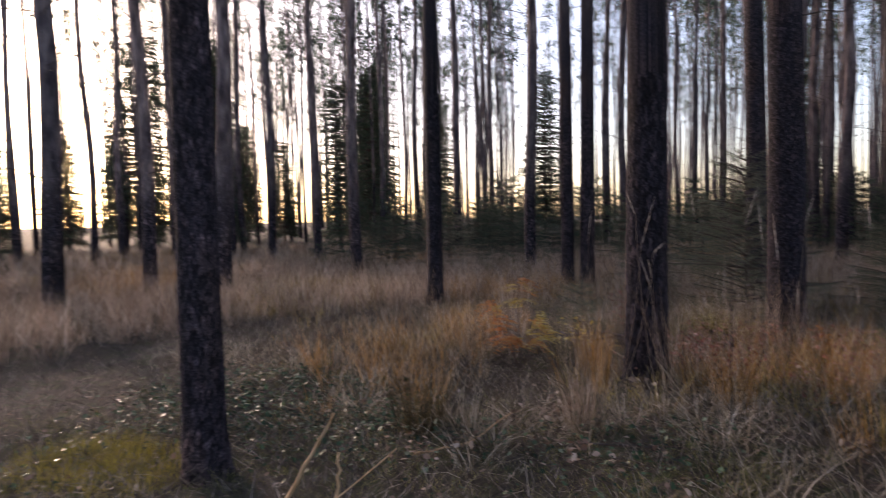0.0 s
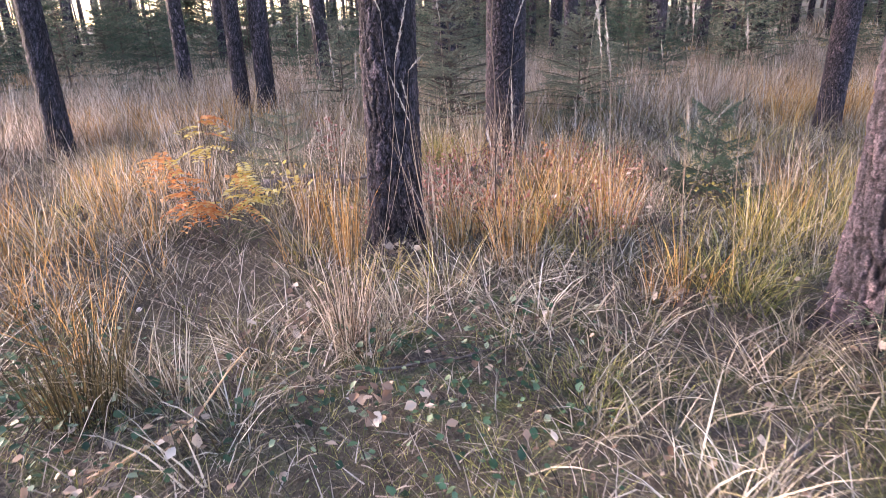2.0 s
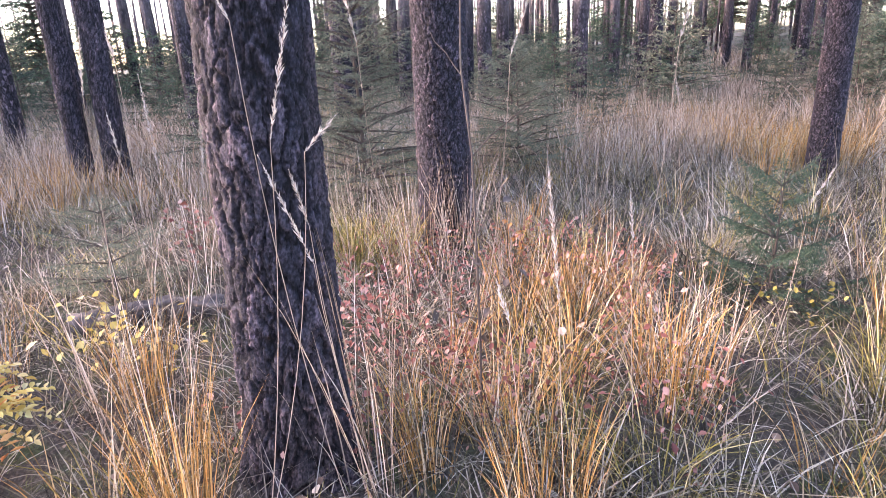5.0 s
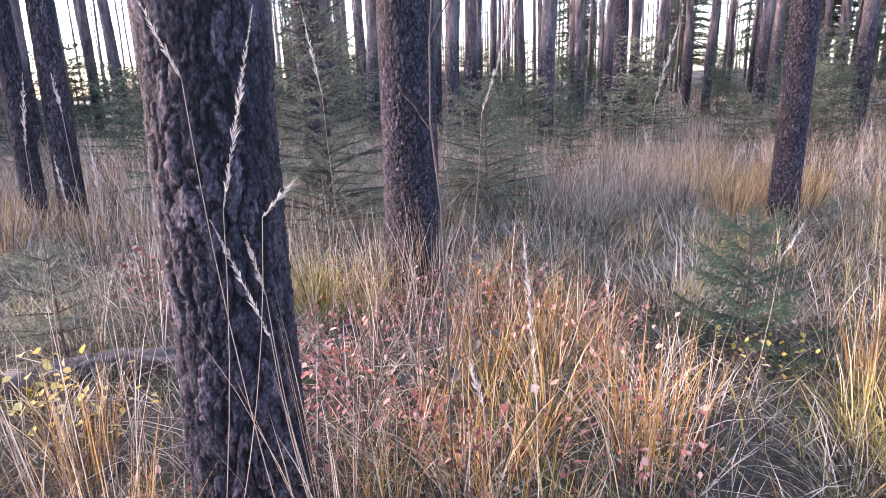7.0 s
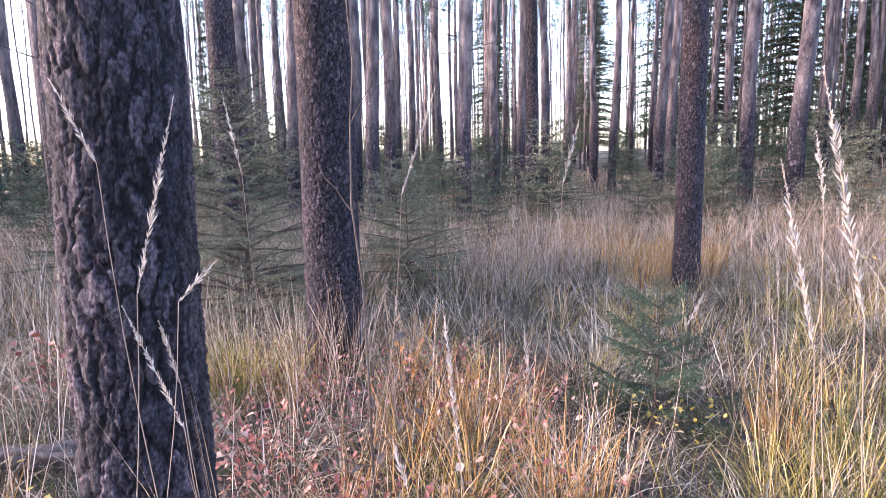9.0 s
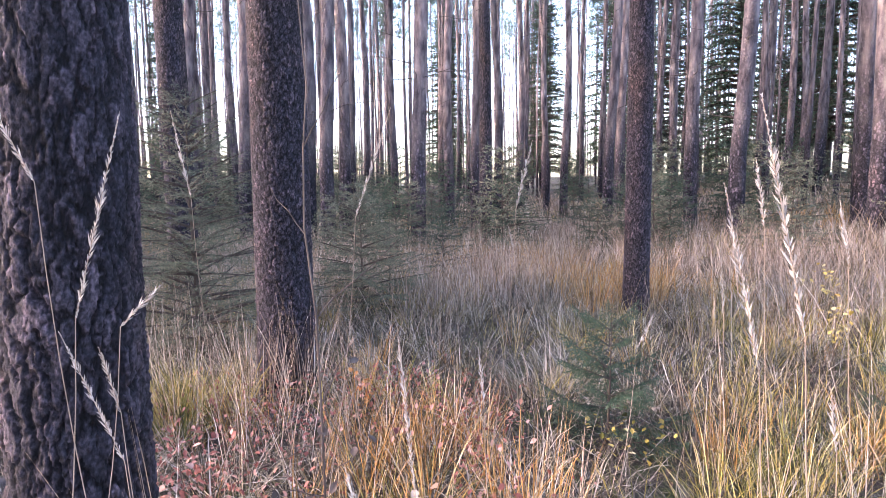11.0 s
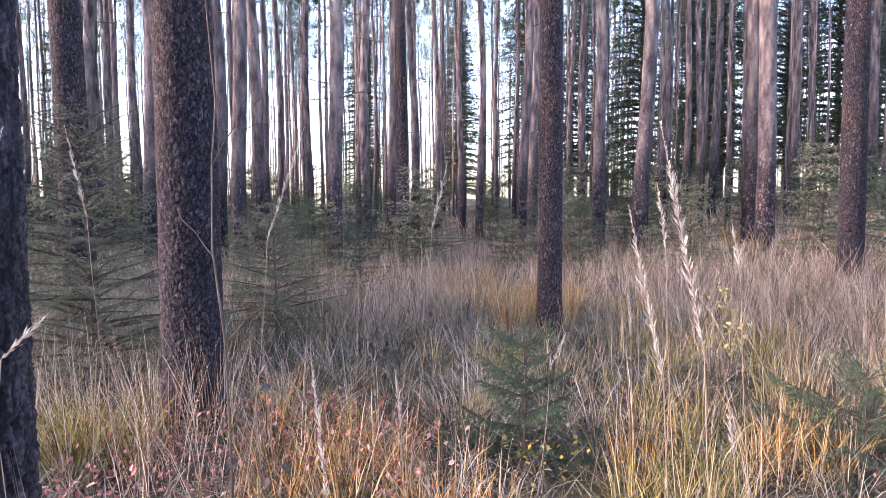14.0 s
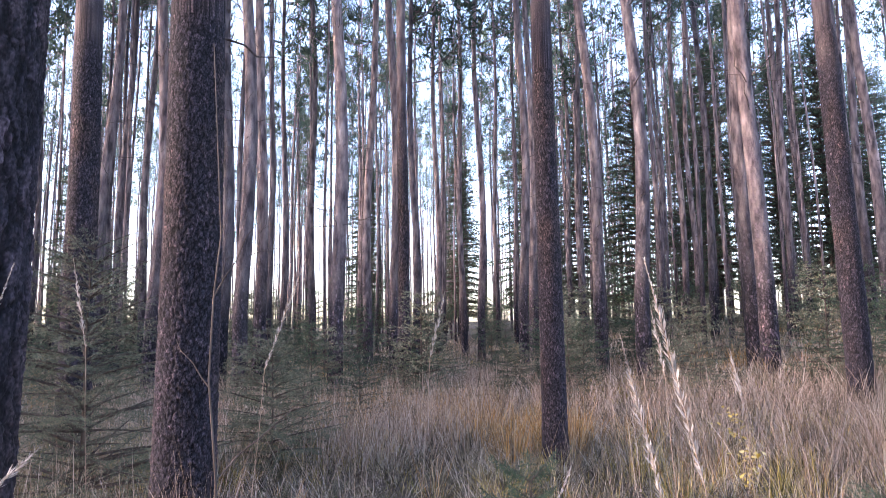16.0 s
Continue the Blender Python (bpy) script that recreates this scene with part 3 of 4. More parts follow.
# ---- spruces ----
def spruce_meshes(seed, h, whorls, per, spread, needle, thick, step, mat, bare=0.05, droop=0.25, lift=0.0):
    """Wood and needles of a young spruce: whorls of branches with side twigs in flat sprays."""
    rng = np.random.default_rng(seed)
    stem, wood, leaf = Soup(), Soup(), Soup()
    zz = np.linspace(0, h, 6)
    tube(stem, np.stack([0.01 * np.sin(zz * 3), 0.01 * np.cos(zz * 2), zz], -1), 0.011 * h * (1 - 0.92 * zz / h) + 0.001, 6)
    runs = []
    for i in range(whorls):
        z = h * (bare + (0.97 - bare) * (i + rng.uniform(-0.3, 0.3)) / whorls)
        for j in range(per):
            az = 6.28 * j / per + rng.uniform(-0.8, 0.8) + i
            ln = spread * (1.02 - z / h) ** 0.62 * rng.uniform(0.35, 1.15) + 0.04 * h
            u = np.linspace(0, 1, 6)
            rise = rng.uniform(0.05, 0.4) + 0.5 * (z / h) ** 2 + lift * rng.uniform(0.4, 1.3)
            out = np.stack([np.cos(az) * ln * u, np.sin(az) * ln * u, z + ln * (rise * u - droop * u ** 2 + 0.12 * u ** 3)], -1)
            tube(wood, out, 0.006 * h ** 0.5 * (1 - 0.85 * u) * (0.5 + ln), 4)
            runs.append(out)
            side = np.array([-math.sin(az), math.cos(az), 0])
            fwd = np.array([math.cos(az), math.sin(az), 0])
            m = max(3, int(ln / (step * 7)))
            for q in range(m):
                s = 0.18 + 0.75 * (q + rng.random() * 0.6) / m
                p = np.array([np.interp(s, u, out[:, c]) for c in range(3)])
                for sg in (-1, 1):
                    tl = ln * 0.42 * (1.05 - s) * rng.uniform(0.6, 1.2) + needle
                    d = fwd * 0.75 + sg * side * 0.8 + np.array([0, 0, rng.uniform(-0.3, 0.1)])
                    runs.append(np.stack([p + d * tl * w for w in (0, 0.5, 1)]) + np.array([[0, 0, 0], [0, 0, -0.02 * tl], [0, 0, -0.10 * tl]]))
    runs.append(np.array([[0, 0, h * 0.9], [0, 0, h]]))
    for line in runs:
        seg = np.diff(line, axis=0)
        ln = np.linalg.norm(seg, axis=1).sum()
        n = max(4, int(ln / step))
        s = np.sort(rng.random(n)) ** 0.9 * (len(line) - 1)
        k = np.minimum(s.astype(int), len(line) - 2)
        p = line[k] + seg[k] * (s - k)[:, None]
        d = seg[k] / (np.linalg.norm(seg[k], axis=1)[:, None] + 1e-9)
        rad = rng.normal(0, 1, (n, 3))
        rad[:, 2] *= 0.7
        rad -= d * (rad * d).sum(1)[:, None]
        rad /= np.linalg.norm(rad, axis=1)[:, None] + 1e-9
        v = d * 0.6 + rad * 0.8
        sd = np.cross(v, rng.normal(0, 1, (n, 3)))
        sd /= np.linalg.norm(sd, axis=1)[:, None] + 1e-9
        l = needle * rng.uniform(0.7, 1.2, n)[:, None]
        tri = np.stack([p - sd * thick, p + sd * thick, p + v * l], 1)
        leaf.add(tri.reshape(-1, 3), np.arange(3 * n).reshape(-1, 3))
    return stem.mesh("spruce_stem", SPRUCE_BARK), wood.mesh("spruce_twigs", SPRUCE_BARK), leaf.mesh("spruce_needles", mat)


def spruce(seed, x, y, label, h, group="", **kw):
    ob = thing("young_spruce", label, "tree", group, at=Matrix.Translation((x, y, float(gz(x, y)) - 0.02)))
    stem, wood, leaf = spruce_meshes(seed, h, **kw)
    part("trunk", stem, ob)
    tagged(part("branch_wood", wood, ob), kind="stuff")
    part("foliage", leaf, ob)
    return ob


spruce(101, 1.55, 3.05, "small green spruce sapling growing out of dry grass", 0.80, whorls=8, per=4, spread=0.50, needle=0.017, thick=0.0015, step=0.0024, mat=NEEDLE, lift=0.22, droop=0.15)
spruce(102, 3.25, 2.35, "low bushy spruce sapling beside tall grass", 0.60, whorls=6, per=5, spread=0.60, needle=0.017, thick=0.0011, step=0.0026, mat=NEEDLE, lift=0.2, droop=0.15)
spruce(103, -1.05, 5.75, "young spruce with sparse drying lower branches between pines", 2.3, whorls=22, per=7, spread=1.15, needle=0.022, thick=0.0024, step=0.008, mat=NEEDLE_DRY)
spruce(104, 2.05, 0.35, "young spruce leaning its branches against an old pine", 1.6, whorls=12, per=6, spread=0.62, needle=0.021, thick=0.0019, step=0.0055, mat=NEEDLE)
spruce(105, -2.05, 3.1, "thin twiggy spruce sapling in brown grass", 0.75, whorls=7, per=6, spread=0.5, needle=0.02, thick=0.0016, step=0.004, mat=NEEDLE_DRY)
spruce(106, 0.5, 7.0, "young spruce with grey-green branches behind a pine", 1.5, whorls=15, per=6, spread=0.9, needle=0.024, thick=0.0028, step=0.007, mat=NEEDLE_DRY)


def understory():
    rng = np.random.default_rng(9)
    kinds = []
    for i in range(4):
        ob = thing("young_spruce", "dense dark green young spruce under tall pines", "tree", "young spruces under the pines")
        stem, wood, leaf = spruce_meshes(120 + i, 2.0, whorls=12, per=6, spread=0.95, needle=0.05, thick=0.007, step=0.022, mat=NEEDLE if i % 2 else NEEDLE_DRY)
        part("trunk", stem, ob)
        tagged(part("branch_wood", wood, ob), kind="stuff")
        part("foliage", leaf, ob)
        kinds.append(ob)
    spots = [(6.0, 10.2, 0.85), (6.7, 10.8, 0.8), (5.3, 11.0, 0.6), (7.2, 11.6, 0.7), (7.0, 9.0, 0.5), (10.4, 7.2, 0.9), (11.2, 8.4, 1.1), (9.6, 8.0, 0.6), (9.4, 5.4, 0.7),
             (-10.0, 9.6, 1.1), (-11.6, 9.0, 1.2), (-9.0, 11.2, 1.0), (-12.0, 11.4, 1.3), (-13.0, 8.2, 1.1), (-8.0, 8.6, 0.6), (-2.9, 6.9, 0.75), (0.9, 7.6, 0.55), (1.9, 9.2, 0.6), (-3.0, 9.5, 1.0), (-4.0, 11.5, 0.9), (-6.0, 12.0, 1.0), (-7.5, 11.0, 0.8), (-2.2, 11.8, 0.9), (0.6, 9.6, 0.8), (1.4, 10.8, 0.85), (-3.2, 7.6, 0.6)]
    while len(spots) < 210:
        r = rng.uniform(11.0, 36)
        a = radians(rng.uniform(-68, 68))
        x, y = -r * math.sin(a), r * math.cos(a)
        if a > radians(30) and r < 16 or a > radians(55):
            continue
        spots.append((x, y, rng.uniform(0.5, 1.15) * (0.8 + r / 60) * (1.15 if r > 16 and -10 < math.degrees(a) < 40 else 1.0)))
    for i, (x, y, s) in enumerate(spots):
        ob = kinds[i] if i < 4 else copy_thing(kinds[int(rng.integers(4))], Matrix())
        ob.matrix_basis = Matrix.Translation((x, y, float(gz(x, y)) - 0.03)) @ Matrix.Rotation(rng.uniform(0, 6.28), 4, "Z") @ Matrix.Diagonal((s * rng.uniform(0.85, 1.25), s * rng.uniform(0.85, 1.25), s, 1))
    tall = thing("spruce_tree", "tall dark spruce with hanging branches among the pines", "tree", "tall spruces")
    stem, wood, leaf = spruce_meshes(140, 14.0, whorls=58, per=6, spread=2.2, needle=0.17, thick=0.021, step=0.06, mat=NEEDLE, bare=0.12, droop=0.55)
    part("trunk", stem, tall)
    tagged(part("branch_wood", wood, tall), kind="stuff")
    part("foliage", leaf, tall)
    for i, (x, y, s) in enumerate([(19.5, 26.0, 0.95), (23.5, 25.0, 1.05), (27.0, 21.5, 1.0), (31.0, 15.0, 1.0), (30.0, 27.0, 1.1), (13.0, 34.0, 0.8), (16.0, 31.0, 0.95), (21.0, 34.0, 1.05), (34.0, 20.0, 1.1), (26.0, 30.0, 1.0), (8.0, 37.0, 0.8), (38.0, 27.0, 1.15), (28.0, 17.0, 0.9), (-6.0, 30.0, 0.7), (-21, 8.5, 0.55), (-25, 10.5, 0.7), (-29, 9, 0.75), (-18, 12, 0.5), (-22, 17, 0.6), (-26, 21, 0.75), (-20, 20, 0.55), (-30, 24, 0.8), (-15, 22, 0.6), (-27, 5, 0.36), (-30, 8, 0.42), (-33, 3, 0.45), (-29, 13, 0.42), (-35, 7, 0.5), (-25, 14, 0.38), (-32, 16, 0.5), (-38, 11, 0.55), (-26, 8, 0.33), (-36, 18, 0.55), (-24, 2, 0.32), (-40, 5, 0.55)]):
        ob = tall if i == 0 else copy_thing(tall, Matrix())
        ob.matrix_basis = Matrix.Translation((x, y, float(gz(x, y)) - 0.05)) @ Matrix.Rotation(i * 1.7, 4, "Z") @ Matrix.Diagonal((s, s, s, 1))


understory()


# ---- grass and forest floor cover ----
WAY = [(1.68, -3.27), (1.0, -2.7), (0.73, -2.4), (0.5, -2.0), (0.3, -1.65), (0.23, -1.23), (0.18, -0.82), (0.05, -0.4), (0.0, 0.0)]


def off_the_way(x, y, gap):
    d = np.full(np.shape(x), 9.0)
    for u, w in WAY:
        d = np.minimum(d, np.hypot(x - u, y - w))
    return d > gap


TRUNKS = [(-0.62, 1.72, 0.2), (-0.22, 4.42, 0.22), (3.36, 6.03, 0.16), (1.95, 0.95, 0.28), (-1.77, -1.62, 0.15)]
OPEN = [(1.55, 3.05, 0.33), (3.25, 2.35, 0.35), (-1.85, 1.6, 0.40), (-1.4, 0.9, 0.3), (3.6, 3.6, 0.3), (3.2, 3.2, 0.3)]


def clear_of_trunks(x, y):
    ok = np.ones(np.shape(x), bool)
    for u, w, r in TRUNKS:
        ok &= np.hypot(x - u, y - w) > r
    return ok


def scatter(rng, n, x0, x1, y0, y1, gap=0.0):
    x, y = rng.uniform(x0, x1, n), rng.uniform(y0, y1, n)
    ok = clear_of_trunks(x, y)
    if gap:
        ok &= off_the_way(x, y, gap)
        for u, w, r in OPEN:
            ok &= np.hypot(x - u, y - w) > r
    return x[ok], y[ok]


def tufts(soup, rng, cx, cy, per, hmin, hmax, width, lean, curl, radius, segs=3):
    n = len(cx)
    hh = rng.uniform(hmin, hmax, n)
    k = np.repeat(np.arange(n), per)
    m = len(k)
    rr = radius * np.sqrt(rng.random(m))
    aa = rng.uniform(0, 6.28, m)
    x, y = cx[k] + rr * np.cos(aa), cy[k] + rr * np.sin(aa)
    base = np.stack([x, y, gz(x, y) - 0.01], -1)
    h = hh[k] * rng.uniform(0.45, 1.1, m)
    blades(soup, rng, base, h, rng.uniform(0.6, 1.3, m) * width, np.abs(rng.normal(lean, lean * 0.6, m)), np.abs(rng.normal(curl, curl * 0.6, m)), aa + rng.normal(0, 0.5, m), segs)


def cover():
    rng = np.random.default_rng(21)
    # lying dead grass all over the near floor
    s = Soup()
    x, y = scatter(rng, 78000, -6.5, 6.5, -3.8, 9.0)
    n = len(x)
    blades(s, rng, np.stack([x, y, gz(x, y) + rng.uniform(0, 0.05, n)], -1), rng.uniform(0.08, 0.34, n) * np.where(y < 0.2, 0.6, 1.0), rng.uniform(0.003, 0.0075, n), rng.uniform(0.6, 1.15, n), rng.uniform(0, 0.35, n), rng.uniform(0, 6.28, n), 2)
    x, y = scatter(rng, 29000, -3.5, 3.5, -3.8, 1.6)
    n = len(x)
    blades(s, rng, np.stack([x, y, gz(x, y) + rng.uniform(0, 0.03, n)], -1), rng.uniform(0.03, 0.11, n), rng.uniform(0.002, 0.006, n), rng.uniform(0.5, 1.1, n), rng.uniform(0, 0.4, n), rng.uniform(0, 6.28, n), 2)
    stuff("grass_litter", "flattened grey-brown dead grass covering the forest floor", "dead grass", s, LITTER)
    # arching pale sedge
    s = Soup()
    x, y = scatter(rng, 1100, -5, 6, -0.6, 9.5, 0.55)
    tufts(s, rng, x, y, 34, 0.2, 0.46, 0.0066, 0.38, 0.6, 0.12)
    x, y = scatter(rng, 60, -3, 4, -3.2, 0.4, 0.2)
    tufts(s, rng, x, y, 26, 0.12, 0.24, 0.004, 0.5, 0.5, 0.10)
    stuff("sedge_tufts", "pale arching sedge tufts on the forest floor", "grass", s, SEDGE)
    # fine green grass
    s = Soup()
    x, y = scatter(rng, 1300, -4, 5, -3.8, 7)
    tufts(s, rng, x, y, 26, 0.06, 0.24, 0.003, 0.45, 0.4, 0.13, 2)
    x, y = scatter(rng, 1300, -3.5, 3.4, -3.8, 0.6)
    tufts(s, rng, x, y, 22, 0.04, 0.14, 0.0028, 0.5, 0.4, 0.12, 2)
    stuff("green_grass", "short yellowing green grass between dead blades", "grass", s, GREEN)
    # upright orange tufts
    s = Soup()
    x, y = scatter(rng, 560, -5.5, 6.5, 0.9, 11, 0.9)
    keep = np.sin(1.7 * x + 0.6) + np.sin(1.4 * y + 1.1 * x) + rng.normal(0, 0.5, len(x)) > -0.2
    x, y = x[keep], y[keep]
    third = len(x) // 3
    tufts(s, rng, x[:third], y[:third], 25, 0.25, 0.6, 0.0056, 0.2, 0.18, 0.10)
    s3 = Soup()
    tufts(s3, rng, x[third:], y[third:], 25, 0.2, 0.5, 0.0056, 0.28, 0.3, 0.11)
    for cx, cy, rx, ry, n, to in ((-3.0, 1.0, 0.9, 0.8, 30, s), (-2.3, 0.1, 0.6, 0.5, 12, s), (-0.1, 2.2, 0.5, 0.5, 9, s), (0.7, 2.3, 0.6, 0.8, 11, s), (0.3, 3.2, 0.5, 0.4, 8, s), (1.5, 2.0, 0.4, 0.5, 11, s3),
                                (-0.8, 3.85, 0.4, 0.3, 26, s3), (2.7, 2.5, 0.5, 0.4, 14, s), (2.2, 2.45, 0.35, 0.3, 10, s3), (0.65, 3.1, 0.3, 0.25, 12, s), (1.7, 7.2, 0.7, 0.5, 14, s), (4.2, 7.0, 0.6, 0.5, 14, s), (-3.4, 2.6, 1.0, 0.8, 30, s), (4.2, 4.6, 1.4, 1.4, 50, s3), (3.3, 3.0, 0.8, 0.7, 26, s3), (6.2, 6.2, 1.6, 1.2, 40, s3), (-0.6, 3.6, 0.5, 0.3, 10, s)):
        x, y = rng.normal(cx, rx * 0.5, n), rng.normal(cy, ry * 0.5, n)
        ok = clear_of_trunks(x, y) & off_the_way(x, y, 0.7)
        tufts(to, rng, x[ok], y[ok], 20, 0.2, 0.6, 0.0058, 0.2, 0.22, 0.10)
    stuff("golden_grass", "golden-yellow autumn grass tufts", "grass", s3, GOLD)
    stuff("orange_grass", "upright orange autumn grass tufts", "grass", s, ORANGE)
    # tall thin straw
    s = Soup()
    x, y = scatter(rng, 1200, -6, 8, 1.6, 13, 0.95)
    keep = (np.sin(1.1 * x - 0.8 * y) + rng.normal(0, 0.6, len(x)) > -0.5)
    tufts(s, rng, x[keep], y[keep], 13, 0.4, 1.05, 0.0040, 0.16, 0.14, 0.17)
    stuff("dry_straw", "tall thin dry straw stalks", "grass", s, STRAW)
    # meadow further back: pinkish straw in stands, greyer sedge between, orange and golden patches
    straw, sedge, gold, orange = Soup(), Soup(), Soup(), Soup()
    for r0, r1, m, wide in ((6.5, 11.0, 3600, 0.0085), (11.0, 17.0, 3600, 0.013), (17.0, 27.0, 2600, 0.021)):
        r = np.sqrt(rng.uniform(r0 ** 2, r1 ** 2, m))
        a = np.radians(rng.uniform(-65, 112, m))
        x, y = -r * np.sin(a), r * np.cos(a)
        patch = np.sin(0.9 * x + 1.3) + np.sin(1.1 * y - 0.7 * x) + rng.normal(0, 0.7, m)
        warm = np.sin(0.8 * x - 1.0) + np.sin(0.7 * y + 0.5 * x) + rng.normal(0, 0.4, m)
        pick = patch > -0.75
        tufts(straw, rng, x[pick], y[pick], 15, 0.3, 0.95, wide, 0.26, 0.26, 0.17, 2)
        tufts(sedge, rng, x[~pick], y[~pick], 16, 0.2, 0.5, wide * 1.1, 0.5, 0.5, 0.22, 2)
        pick = warm > 1.35
        tufts(orange, rng, x[pick] - 0.2, y[pick] + 0.2, 15, 0.3, 0.7, wide, 0.22, 0.2, 0.18, 2)
        pick = warm < -1.1
        tufts(gold, rng, x[pick] + 0.3, y[pick], 15, 0.2, 0.5, wide, 0.35, 0.35, 0.2, 2)
    stuff("meadow_orange", "orange-pink grass under the pines", "grass", orange, ORANGE)
    stuff("meadow_gold", "golden-green grass under the pines", "grass", gold, GOLD)
    stuff("meadow_straw", "tall pinkish dry straw under the pines", "grass", straw, PALE_STRAW)
    stuff("meadow_sedge", "greyish pale grass under the pines", "grass", sedge, SEDGE)
    # fallen leaves
    s = Soup()
    x, y = scatter(rng, 2900, -4, 5, -3.4, 7)
    leaves(s, rng, np.stack([x, y, gz(x, y) + rng.uniform(0.02, 0.09, len(x))], -1), rng.uniform(0.012, 0.05, len(x)), None, 0.4, 0.7)
    stuff("fallen_leaves", "pale curled fallen leaves lying in grass", "leaves", s, LEAF_PALE)
    # small dark green leaves close to the floor
    s = Soup()
    x, y = scatter(rng, 26000, -4.0, 3.4, -3.6, 1.4)
    keep = np.sin(2.1 * x + 1) + np.sin(1.9 * y - 0.9 * x) + 2.2 * np.exp(-((x + 1.35) ** 2 + (y + 0.95) ** 2) / 0.7) - 2.0 * np.clip(y + 0.1, 0, 1) + rng.normal(0, 0.5, len(x)) > 0.5
    x, y = x[keep], y[keep]
    leaves(s, rng, np.stack([x, y, gz(x, y) + rng.uniform(0.03, 0.13, len(x))], -1), rng.uniform(0.015, 0.045, len(x)), None, 0.45, 0.8)
    stuff("ground_leaves", "small dark green leaves close to the floor", "low plants", s, LEAF_GREEN)
    # reddish low leaves in the grass
    s = Soup()
    cx, cy = rng.uniform(-0.9, 1.0, 80), rng.uniform(1.7, 4.0, 80)
    k = rng.integers(0, 80, 2900)
    x, y = cx[k] + rng.normal(0, 0.09, 2900), cy[k] + rng.normal(0, 0.09, 2900)
    leaves(s, rng, np.stack([x, y, gz(x, y) + rng.uniform(0.03, 0.34, len(x))], -1), rng.uniform(0.012, 0.04, len(x)), None, 0.7, 0.6)
    stuff("red_low_leaves", "pinkish red low leaves among the grass stems", "low plants", s, LEAF_PINK)


cover()


# ---- single tufts ----
def grass_tuft(seed, x, y, h, radius, count, mat, label, width=0.0045, lean=0.18, curl=0.18):
    rng = np.random.default_rng(seed)
    s = Soup()
    tufts(s, rng, np.array([0.0]), np.array([0.0]), count, h, h, width, lean, curl, radius, 4)
    me = s.mesh("grass_tuft", mat)
    ob = new("grass_tuft", me)
    ob.matrix_basis = Matrix.Translation((x, y, float(gz(x, y)) - float(gz(0, 0))))
    return tagged(ob, label, "grass", "grass tufts")


